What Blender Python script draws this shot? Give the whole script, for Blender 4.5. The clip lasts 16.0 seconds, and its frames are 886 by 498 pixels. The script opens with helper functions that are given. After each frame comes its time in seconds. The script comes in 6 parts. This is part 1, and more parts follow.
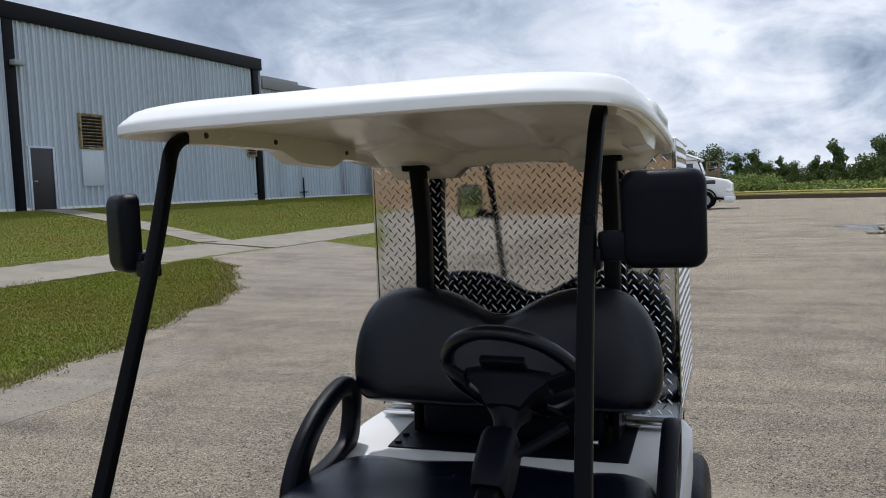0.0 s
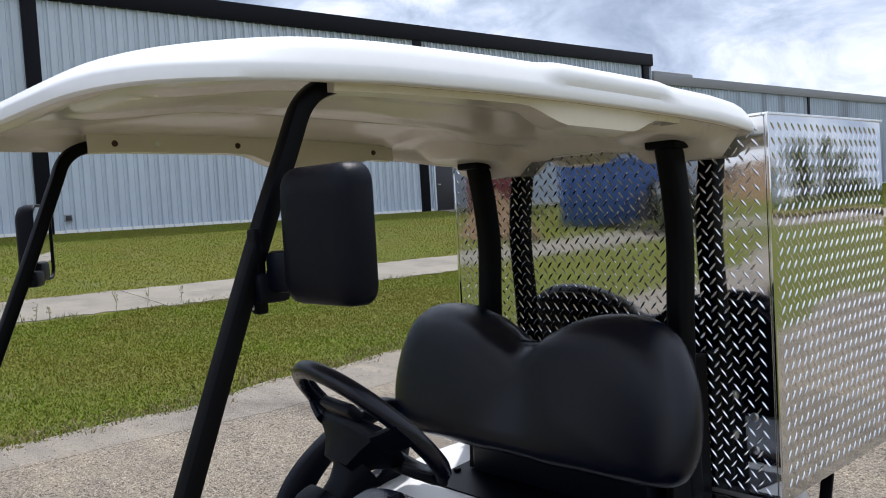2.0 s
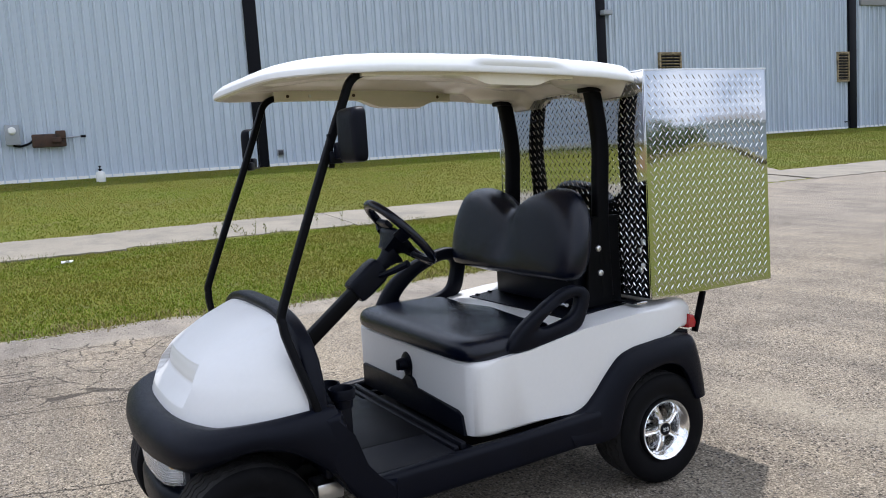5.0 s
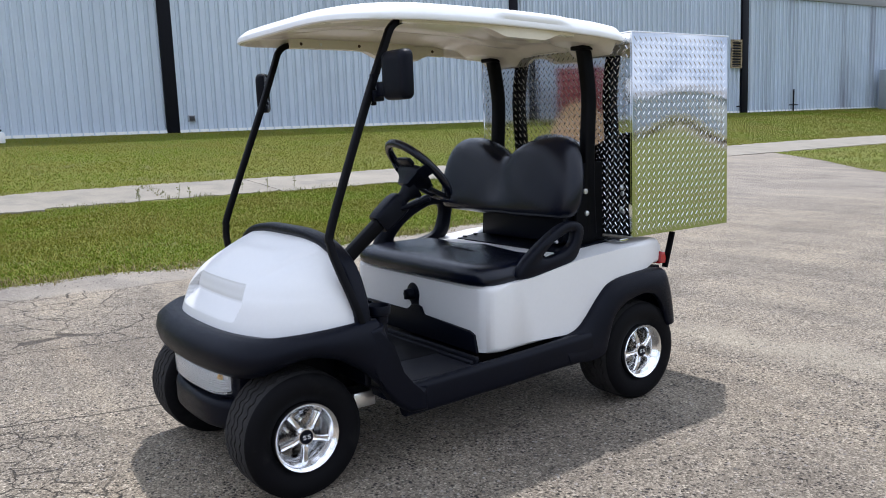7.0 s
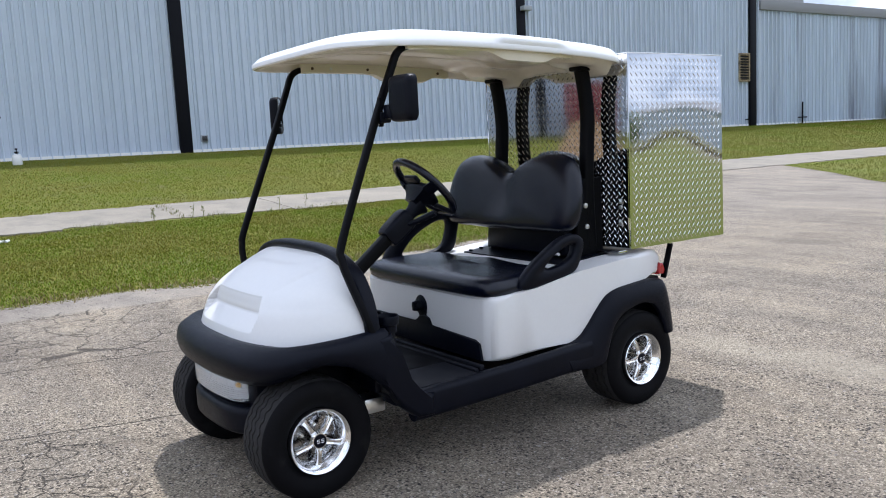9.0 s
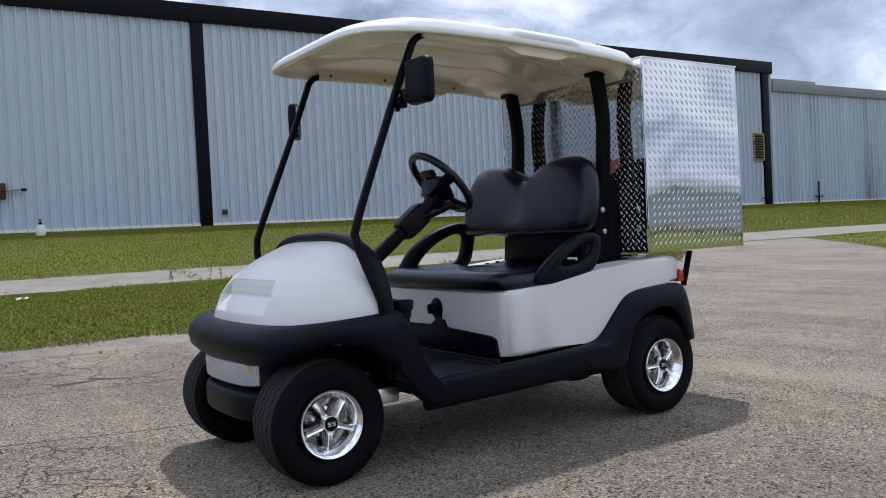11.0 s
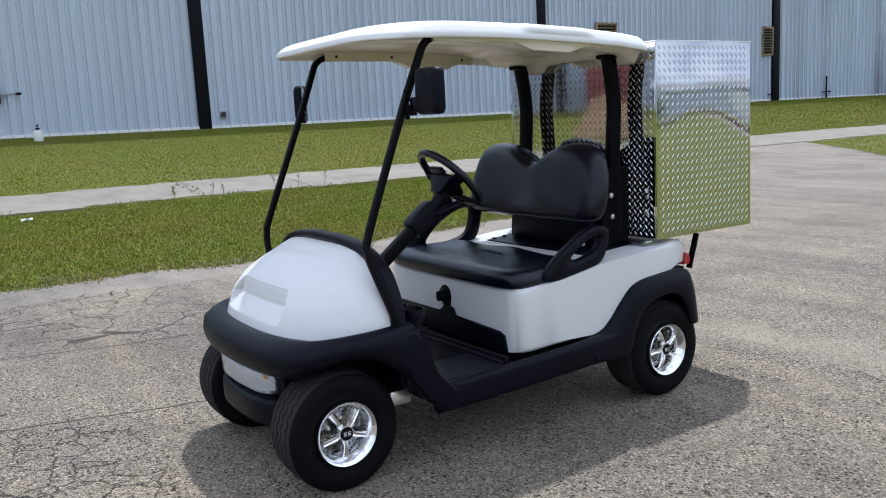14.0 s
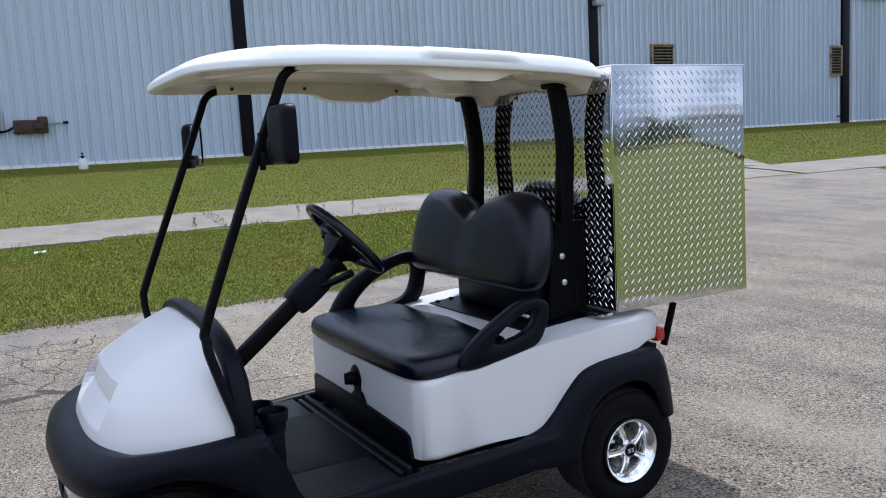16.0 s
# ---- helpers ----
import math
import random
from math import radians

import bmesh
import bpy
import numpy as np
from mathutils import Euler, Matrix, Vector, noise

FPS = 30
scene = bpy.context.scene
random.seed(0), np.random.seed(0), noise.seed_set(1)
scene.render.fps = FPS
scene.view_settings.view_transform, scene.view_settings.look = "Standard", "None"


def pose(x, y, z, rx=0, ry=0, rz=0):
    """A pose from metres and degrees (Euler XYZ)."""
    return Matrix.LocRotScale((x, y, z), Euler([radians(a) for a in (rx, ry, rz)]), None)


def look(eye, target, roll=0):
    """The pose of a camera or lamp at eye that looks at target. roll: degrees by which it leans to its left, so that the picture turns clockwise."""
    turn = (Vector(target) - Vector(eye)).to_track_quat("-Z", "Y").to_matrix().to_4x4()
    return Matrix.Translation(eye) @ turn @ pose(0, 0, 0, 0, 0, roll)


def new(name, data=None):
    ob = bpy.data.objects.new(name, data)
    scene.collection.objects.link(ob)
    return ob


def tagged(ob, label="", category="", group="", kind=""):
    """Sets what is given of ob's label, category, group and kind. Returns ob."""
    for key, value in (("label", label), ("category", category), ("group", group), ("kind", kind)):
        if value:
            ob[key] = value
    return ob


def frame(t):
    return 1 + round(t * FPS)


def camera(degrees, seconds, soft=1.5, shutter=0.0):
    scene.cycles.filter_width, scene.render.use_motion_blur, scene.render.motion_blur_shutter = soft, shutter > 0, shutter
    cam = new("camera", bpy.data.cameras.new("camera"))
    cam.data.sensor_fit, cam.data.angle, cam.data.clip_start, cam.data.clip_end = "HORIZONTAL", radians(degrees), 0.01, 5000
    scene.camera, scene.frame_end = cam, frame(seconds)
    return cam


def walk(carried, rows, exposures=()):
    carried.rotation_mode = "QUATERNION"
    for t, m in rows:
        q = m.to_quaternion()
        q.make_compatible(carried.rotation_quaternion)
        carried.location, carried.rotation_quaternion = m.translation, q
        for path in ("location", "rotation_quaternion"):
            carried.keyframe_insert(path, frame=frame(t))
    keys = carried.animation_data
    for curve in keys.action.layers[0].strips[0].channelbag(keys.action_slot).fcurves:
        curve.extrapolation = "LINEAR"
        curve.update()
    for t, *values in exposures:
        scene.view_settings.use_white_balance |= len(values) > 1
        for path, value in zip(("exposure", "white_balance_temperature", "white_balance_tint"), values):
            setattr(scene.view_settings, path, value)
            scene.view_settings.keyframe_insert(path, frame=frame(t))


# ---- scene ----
FIELD = 56.72
PATH = [
    (0, (0.795, -1.875, 1.524), (0.053, -0.023, 1.38), -2.4),
    (0.5, (0.818, -1.546, 1.519), (-0.044, 0.254, 1.388), -3.4),
    (1, (0.906, -1.229, 1.499), (-0.188, 0.442, 1.385), -3.5),
    (1.5, (1.133, -1.017, 1.504), (-0.239, 0.434, 1.407), -3.6),
    (2, (1.478, -0.948, 1.482), (-0.053, 0.335, 1.383), -3.4),
    (2.5, (1.791, -0.855, 1.465), (0.128, 0.249, 1.334), -3.8),
    (3, (2.163, -0.923, 1.425), (0.423, 0.053, 1.28), -4.2),
    (3.5, (2.468, -0.973, 1.391), (0.695, -0.069, 1.186), -4.2),
    (4, (2.763, -1.043, 1.391), (0.967, -0.187, 1.181), -4.1),
    (6.5, (3.162, -1.802, 1.295), (1.46, -0.793, 1.005), -2.4),
    (7, (3.145, -1.895, 1.272), (1.487, -0.815, 0.978), -2.2),
    (7.5, (3.343, -1.987, 1.301), (1.689, -0.899, 1.018), -2.1),
    (8, (3.551, -2.078, 1.29), (1.887, -1.004, 1.009), -2.5),
    (8.5, (3.521, -2.067, 1.302), (1.848, -1.008, 1.02), -2.5),
    (9, (3.296, -1.964, 1.282), (1.619, -0.903, 1.028), -2.9),
    (11.5, (3.276, -1.974, 0.855), (1.568, -0.935, 0.827), -2.7),
    (12, (3.259, -1.963, 1.161), (1.551, -0.94, 0.971), -3.1),
    (12.5, (3.393, -2.009, 1.288), (1.691, -1.0, 0.995), -3.1),
    (13, (3.492, -2.043, 1.303), (1.789, -1.044, 0.989), -3.1),
    (13.5, (3.405, -2.018, 1.328), (1.698, -1.024, 1.018), -3.0),
    (14, (3.263, -1.98, 1.356), (1.571, -0.962, 1.042), -2.9),
    (14.5, (3.229, -1.862, 1.363), (1.545, -0.826, 1.059), -2.7),
    (15, (3.219, -1.554, 1.372), (1.526, -0.525, 1.099), -2.7),
    (15.5, (3.132, -1.297, 1.394), (1.426, -0.284, 1.146), -3.1),
    (16, (2.938, -1.083, 1.403), (1.164, -0.195, 1.152), -3.2),
]
cam = camera(FIELD, 16.0, soft=1.0)
EXPOSURES = [(0, -0.24, 6000, 12), (0.5, -0.28, 6000, 12), (1.0, -0.16, 6000, 12), (1.5, 0.02, 5950, 13), (2.5, 0.28, 5950, 15), (4, 0.36, 5950, 15), (6.5, 0.46, 5800, 15), (9, 0.47, 5750, 15), (10.6, 0.27, 5750, 15), (11.3, -0.18, 5800, 14), (11.8, -0.08, 5800, 14),
             (12.4, 0.45, 5850, 15), (13.4, 0.43, 5750, 15), (14, 0.28, 5650, 14), (15, 0.29, 5500, 15), (16, 0.20, 5500, 16)]
walk(cam, [(t, look(eye, target, roll)) for t, eye, target, roll in PATH], EXPOSURES)

# ---- sky and sun ----
SUN_FROM = Vector((-0.27, 0.34, 1.0)).normalized()
world = bpy.data.worlds.new("sky")
scene.world = world
world.use_nodes = True
wt = world.node_tree
for n in list(wt.nodes):
    wt.nodes.remove(n)


def wnode(kind, **values):
    n = wt.nodes.new(kind)
    for k, v in values.items():
        n.inputs[k].default_value = v
    return n


w_out, w_bg = wt.nodes.new("ShaderNodeOutputWorld"), wnode("ShaderNodeBackground", Strength=1.34)
w_sky = wt.nodes.new("ShaderNodeTexSky")
w_sky.sky_type, w_sky.sun_disc = "NISHITA", False
w_sky.sun_elevation = math.asin(SUN_FROM.z)
w_sky.sun_rotation = math.atan2(SUN_FROM.x, SUN_FROM.y)
w_sky.air_density, w_sky.dust_density = 1.0, 1.5
w_dim = wt.nodes.new("ShaderNodeVectorMath")
w_dim.operation = "SCALE"
w_dim.inputs["Scale"].default_value = 0.11
# a broken deck of cumulus: dark bases, bright billowing edges, crowded towards the horizon
def wlink(a, b):
    wt.links.new(a, b)


def wmath(op, *args):
    n = wt.nodes.new("ShaderNodeMath")
    n.operation = op
    for i, v in enumerate(args):
        if isinstance(v, (int, float)):
            n.inputs[i].default_value = v
        else:
            wlink(v, n.inputs[i])
    return n.outputs[0]


def wvec(op, a, b):
    n = wt.nodes.new("ShaderNodeVectorMath")
    n.operation = op
    wlink(a, n.inputs[0])
    if isinstance(b, tuple):
        n.inputs[1].default_value = b
    else:
        wlink(b, n.inputs[1])
    return n


def wramp(src, *stops):
    r = wt.nodes.new("ShaderNodeValToRGB")
    while len(r.color_ramp.elements) < len(stops):
        r.color_ramp.elements.new(0.5)
    for el, (p, col) in zip(r.color_ramp.elements, stops):
        el.position, el.color = p, (*col, 1)
    wlink(src, r.inputs[0])
    return r.outputs[0]


def wmix(mode, fac, a, b):
    n = wt.nodes.new("ShaderNodeMix")
    n.data_type, n.blend_type = "RGBA", mode
    if isinstance(fac, (int, float)):
        n.inputs["Factor"].default_value = fac
    else:
        wlink(fac, n.inputs["Factor"])
    wlink(a, n.inputs["A"])
    if isinstance(b, tuple):
        n.inputs["B"].default_value = (*b, 1)
    else:
        wlink(b, n.inputs["B"])
    return n.outputs["Result"]


w_dir = wt.nodes.new("ShaderNodeTexCoord").outputs["Generated"]
w_sep = wt.nodes.new("ShaderNodeSeparateXYZ")
wlink(w_dir, w_sep.inputs[0])
w_deck = wvec("MULTIPLY", w_dir, (1.0, 1.0, 2.1)).outputs[0]
w_mass = wnode("ShaderNodeTexNoise", Scale=2.6, Detail=9.0, Roughness=0.55, Distortion=0.6)
w_puff = wnode("ShaderNodeTexNoise", Scale=8.0, Detail=10.0, Roughness=0.60, Distortion=0.5)
wlink(wvec("ADD", w_deck, (1.3, 0.4, 0.0)).outputs[0], w_mass.inputs["Vector"])
wlink(w_deck, w_puff.inputs["Vector"])
# one broad rain-dark cloud stands over the far end of the warehouse
w_near = wvec("DOT_PRODUCT", w_dir, tuple(Vector((-0.43, 0.888, 0.165)).normalized())).outputs["Value"]
w_rain = wt.nodes.new("ShaderNodeMapRange")
w_rain.interpolation_type = "SMOOTHSTEP"
w_rain.inputs["From Min"].default_value, w_rain.inputs["From Max"].default_value = 0.950, 1.0
wlink(wmath("MULTIPLY_ADD", w_puff.outputs["Fac"], 0.09, wmath("SUBTRACT", w_near, 0.045)), w_rain.inputs["Value"])
w_body = wmath("SUBTRACT", wmath("MULTIPLY_ADD", w_mass.outputs["Fac"], 0.55, wmath("MULTIPLY", w_puff.outputs["Fac"], 0.45)), wmath("MULTIPLY", w_rain.outputs[0], 0.085))
w_cloud = wramp(w_body, (0.36, (0.22, 0.27, 0.345)), (0.455, (0.44, 0.495, 0.57)), (0.525, (0.66, 0.69, 0.73)), (0.60, (0.85, 0.86, 0.87)))
w_gap = wramp(w_puff.outputs["Fac"], (0.62, (0, 0, 0)), (0.72, (0.6, 0.6, 0.6)))
w_mixed = wmix("MIX", w_gap, w_cloud, w_dim.outputs[0])
wlink(w_sky.outputs[0], w_dim.inputs[0])
# thinner, brighter cloud overhead, round the sun
w_rise, w_glow = wt.nodes.new("ShaderNodeMapRange"), wt.nodes.new("ShaderNodeVectorMath")
w_glow.operation = "SCALE"
w_rise.inputs["From Min"].default_value, w_rise.inputs["From Max"].default_value = 0.25, 0.95
w_rise.inputs["To Min"].default_value, w_rise.inputs["To Max"].default_value = 1.0, 1.25
wlink(w_sep.outputs["Z"], w_rise.inputs["Value"])
wlink(w_mixed, w_glow.inputs[0])
wlink(w_rise.outputs[0], w_glow.inputs["Scale"])
wlink(w_glow.outputs[0], w_bg.inputs["Color"])
wlink(w_bg.outputs[0], w_out.inputs[0])

sun = new("sun", bpy.data.lights.new("sun", "SUN"))
sun.data.energy, sun.data.angle, sun.data.color = 3.55, radians(1.2), (1.0, 0.95, 0.87)
sun.matrix_world = look(SUN_FROM * 60, (0, 0, 0))


# ---- materials ----
def material(name, colour, rough=0.6, metal=0.0, vary=0.12, scale=6.0, fine=60.0, bump=0.0, bump_scale=120.0, coat=0.0, per_object=0.0, stain=None, stain_scale=1.0, stain_at=(0.55, 0.75),
             stretch=(1, 1, 1), spec=0.5, rough_vary=0.08, island=0.0, joined=False):
    """A procedural surface: base colour varied at two scales, optional stains, fine relief."""
    m = bpy.data.materials.new(name)
    m.use_nodes = True
    nt = m.node_tree
    b = nt.nodes["Principled BSDF"]
    b.inputs["Metallic"].default_value, b.inputs["Coat Weight"].default_value, b.inputs["Specular IOR Level"].default_value = metal, coat, spec
    b.inputs["Coat Roughness"].default_value = 0.05
    link = nt.links.new

    def node(kind, **values):
        n = nt.nodes.new(kind)
        for k, v in values.items():
            n.inputs[k].default_value = v
        return n

    def math_node(op, *args):
        n = nt.nodes.new("ShaderNodeMath")
        n.operation = op
        for i, v in enumerate(args):
            if isinstance(v, (int, float)):
                n.inputs[i].default_value = v
            else:
                link(v, n.inputs[i])
        return n.outputs[0]

    co = nt.nodes.new("ShaderNodeTexCoord")
    mp = node("ShaderNodeMapping", Scale=stretch)
    place = nt.nodes.new("ShaderNodeNewGeometry")
    link(place.outputs["Position"] if joined else co.outputs["Object"], mp.inputs["Vector"])
    n1 = node("ShaderNodeTexNoise", Scale=scale, Detail=5.0, Roughness=0.6)
    n2 = node("ShaderNodeTexNoise", Scale=fine, Detail=3.0, Roughness=0.6)
    link(mp.outputs[0], n1.inputs["Vector"]), link(mp.outputs[0], n2.inputs["Vector"])
    v = math_node("ADD", math_node("MULTIPLY", n1.outputs["Fac"], 1.2), math_node("MULTIPLY", n2.outputs["Fac"], 0.8))
    v = math_node("MULTIPLY_ADD", math_node("SUBTRACT", v, 1.0), 2.2 * vary, 1.0)
    if per_object:
        info = nt.nodes.new("ShaderNodeObjectInfo")
        v = math_node("MULTIPLY", v, math_node("MULTIPLY_ADD", math_node("SUBTRACT", info.outputs["Random"], 0.5), 2 * per_object, 1.0))
    if island:
        geo = nt.nodes.new("ShaderNodeNewGeometry")
        v = math_node("MULTIPLY", v, math_node("MULTIPLY_ADD", math_node("SUBTRACT", geo.outputs["Random Per Island"], 0.5), 2 * island, 1.0))
    tint = nt.nodes.new("ShaderNodeVectorMath")
    tint.operation = "SCALE"
    tint.inputs[0].default_value = colour[:3]
    link(v, tint.inputs["Scale"])
    out = tint.outputs[0]
    if stain:
        n3 = node("ShaderNodeTexNoise", Scale=stain_scale, Detail=7.0, Roughness=0.62, Distortion=0.4)
        link(mp.outputs[0], n3.inputs["Vector"])
        ramp = nt.nodes.new("ShaderNodeValToRGB")
        ramp.color_ramp.elements[0].position, ramp.color_ramp.elements[1].position = stain_at
        link(n3.outputs["Fac"], ramp.inputs[0])
        mx = nt.nodes.new("ShaderNodeMix")
        mx.data_type = "RGBA"
        link(ramp.outputs[0], mx.inputs["Factor"]), link(out, mx.inputs["A"])
        mx.inputs["B"].default_value = (*stain, 1)
        out = mx.outputs["Result"]
    link(out, b.inputs["Base Color"])
    link(math_node("MULTIPLY_ADD", math_node("SUBTRACT", n1.outputs["Fac"], 0.5), 2 * rough_vary, rough), b.inputs["Roughness"])
    if bump:
        n4 = node("ShaderNodeTexNoise", Scale=bump_scale, Detail=4.0, Roughness=0.6)
        link(mp.outputs[0], n4.inputs["Vector"])
        bp = node("ShaderNodeBump", Strength=bump, Distance=0.01)
        link(n4.outputs["Fac"], bp.inputs["Height"]), link(bp.outputs[0], b.inputs["Normal"])
    return m


M_WHITE = material("white_gelcoat", (0.675, 0.668, 0.655), 0.40, vary=0.03, scale=2.0, coat=0.2, rough_vary=0.05)
M_ROOF = material("white_roof_plastic", (0.80, 0.80, 0.79), 0.34, vary=0.03, scale=3.0, coat=0.25)
M_UNDER = material("cream_moulded_plastic", (0.74, 0.68, 0.57), 0.24, vary=0.05, scale=4.0, coat=0.35)
M_BLACK = material("black_textured_plastic", (0.0022, 0.0030, 0.0070), 0.38, spec=0.12, vary=0.2, scale=8.0, bump=0.12, bump_scale=500.0)
M_VINYL = material("black_vinyl", (0.0014, 0.0026, 0.0085), 0.24, spec=0.34, vary=0.15, scale=5.0, bump=0.1, bump_scale=700.0)
M_STEEL = material("black_powder_coat", (0.002, 0.002, 0.003), 0.40, spec=0.08, vary=0.15, scale=12.0, bump=0.05, bump_scale=800.0)
M_MAT = material("black_floor_mat", (0.0055, 0.006, 0.0095), 0.5, spec=0.2, vary=0.25, scale=9.0, stain=(0.03, 0.028, 0.026), stain_scale=7.0, stain_at=(0.55, 0.95), bump=0.2, bump_scale=300.0)
M_TYRE = material("tyre_rubber", (0.0032, 0.0032, 0.004), 0.65, spec=0.09, vary=0.2, scale=14.0, bump=0.12, bump_scale=300.0, stain=(0.018, 0.017, 0.016), stain_scale=9.0, stain_at=(0.55, 0.95))
M_CHROME = material("chrome", (0.90, 0.90, 0.90), 0.14, metal=1.0, vary=0.02, rough_vary=0.03)
M_ALU = material("polished_aluminium_plate", (0.64, 0.65, 0.655), 0.05, metal=1.0, vary=0.03, scale=5.0, fine=40.0, rough_vary=0.05, bump=0.012, bump_scale=14.0)
M_LUG = material("raised_aluminium_tread", (0.64, 0.645, 0.65), 0.13, metal=1.0, vary=0.04, rough_vary=0.05)
M_EDGE = material("aluminium_corner_trim", (0.75, 0.76, 0.76), 0.3, metal=1.0, vary=0.08, scale=30.0)
M_MIRROR = material("mirror_glass", (0.92, 0.93, 0.92), 0.02, metal=1.0, vary=0.0, rough_vary=0.0)
M_RED = material("red_lens", (0.35, 0.012, 0.015), 0.15, vary=0.05, coat=0.6)
M_LAMP = material("bright_lamp_reflector", (0.93, 0.94, 0.95), 0.2, metal=0.6, vary=0.10, scale=60)
M_AMBER = material("amber_bulb", (0.80, 0.46, 0.14), 0.25, vary=0.05, coat=0.4)
M_TREAD = material("dusty_tread_rubber", (0.026, 0.025, 0.025), 0.85, spec=0.15, vary=0.3, scale=20.0, bump=0.15, bump_scale=200.0)
M_BOLT = material("zinc_bolt", (0.72, 0.72, 0.72), 0.3, metal=1.0, vary=0.08)
M_BADGE = material("pale_badge_paint", (0.7, 0.7, 0.7), 0.4, vary=0.02)

M_LENS = bpy.data.materials.new("clear_lens")
M_LENS.use_nodes = True
_b = M_LENS.node_tree.nodes["Principled BSDF"]
_b.inputs["Transmission Weight"].default_value, _b.inputs["Roughness"].default_value, _b.inputs["IOR"].default_value = 0.9, 0.08, 1.45
_b.inputs["Base Color"].default_value = (0.93, 0.95, 0.96, 1)

M_SIDING = material("pale_blue_grey_ribbed_steel", (0.488, 0.548, 0.622), 0.42, vary=0.09, scale=0.5, fine=9.0, per_object=0.03, stretch=(1, 1, 0.12), spec=0.4, joined=True)
M_SIDING_OLD = material("streaked_ribbed_steel", (0.483, 0.546, 0.618), 0.45, vary=0.16, scale=0.9, fine=5.0, per_object=0.04, stretch=(1, 1, 0.07), stain=(0.25, 0.27, 0.32), stain_scale=0.8, stain_at=(0.50, 0.66), spec=0.4, joined=True)
M_TRIM = material("black_painted_steel_trim", (0.004, 0.0045, 0.007), 0.5, vary=0.15, scale=3.0, spec=0.1)
M_DOOR = material("black_steel_door", (0.014, 0.014, 0.018), 0.45, vary=0.12, scale=3.0)
M_DRIP = material("galvanised_flashing", (0.55, 0.57, 0.58), 0.45, metal=0.6, vary=0.12, scale=4.0)
M_LOUVRE = material("rust_stained_louvre", (0.30, 0.235, 0.13), 0.65, vary=0.4, scale=5.0, stain=(0.05, 0.035, 0.02), stain_scale=6.0, stain_at=(0.45, 0.65))
M_RUST = material("rusty_iron", (0.055, 0.028, 0.017), 0.8, vary=0.4, scale=8.0, stain=(0.02, 0.015, 0.013), stain_scale=6.0, stain_at=(0.5, 0.65), bump=0.3, bump_scale=60)
M_GREY = material("grey_painted_metal", (0.28, 0.30, 0.32), 0.45, vary=0.1, scale=6.0)
M_PLASTIC = material("white_plastic", (0.75, 0.75, 0.73), 0.4, vary=0.06, scale=10.0)
M_CONCRETE = material("weathered_concrete", (0.215, 0.192, 0.152), 0.88, vary=0.25, scale=1.6, fine=30.0, stain=(0.13, 0.12, 0.10), stain_scale=1.5, stain_at=(0.5, 0.78), bump=0.25, bump_scale=60.0, per_object=0.05, joined=True)
M_WOOD = material("yellowed_rail_paint", (0.60, 0.52, 0.17), 0.7, vary=0.2, scale=2.0)
M_BARK = material("bark", (0.10, 0.075, 0.05), 0.9, vary=0.3, scale=8.0, bump=0.4, bump_scale=30)
M_TRUCK = material("white_truck_paint", (0.78, 0.79, 0.80), 0.3, vary=0.04, scale=2.0, coat=0.4)
M_GLASS = material("dark_cab_glass", (0.02, 0.025, 0.03), 0.08, vary=0.05, coat=0.5)
M_ROOFING = material("grey_standing_seam_roof", (0.20, 0.205, 0.21), 0.5, vary=0.08, scale=1.0)


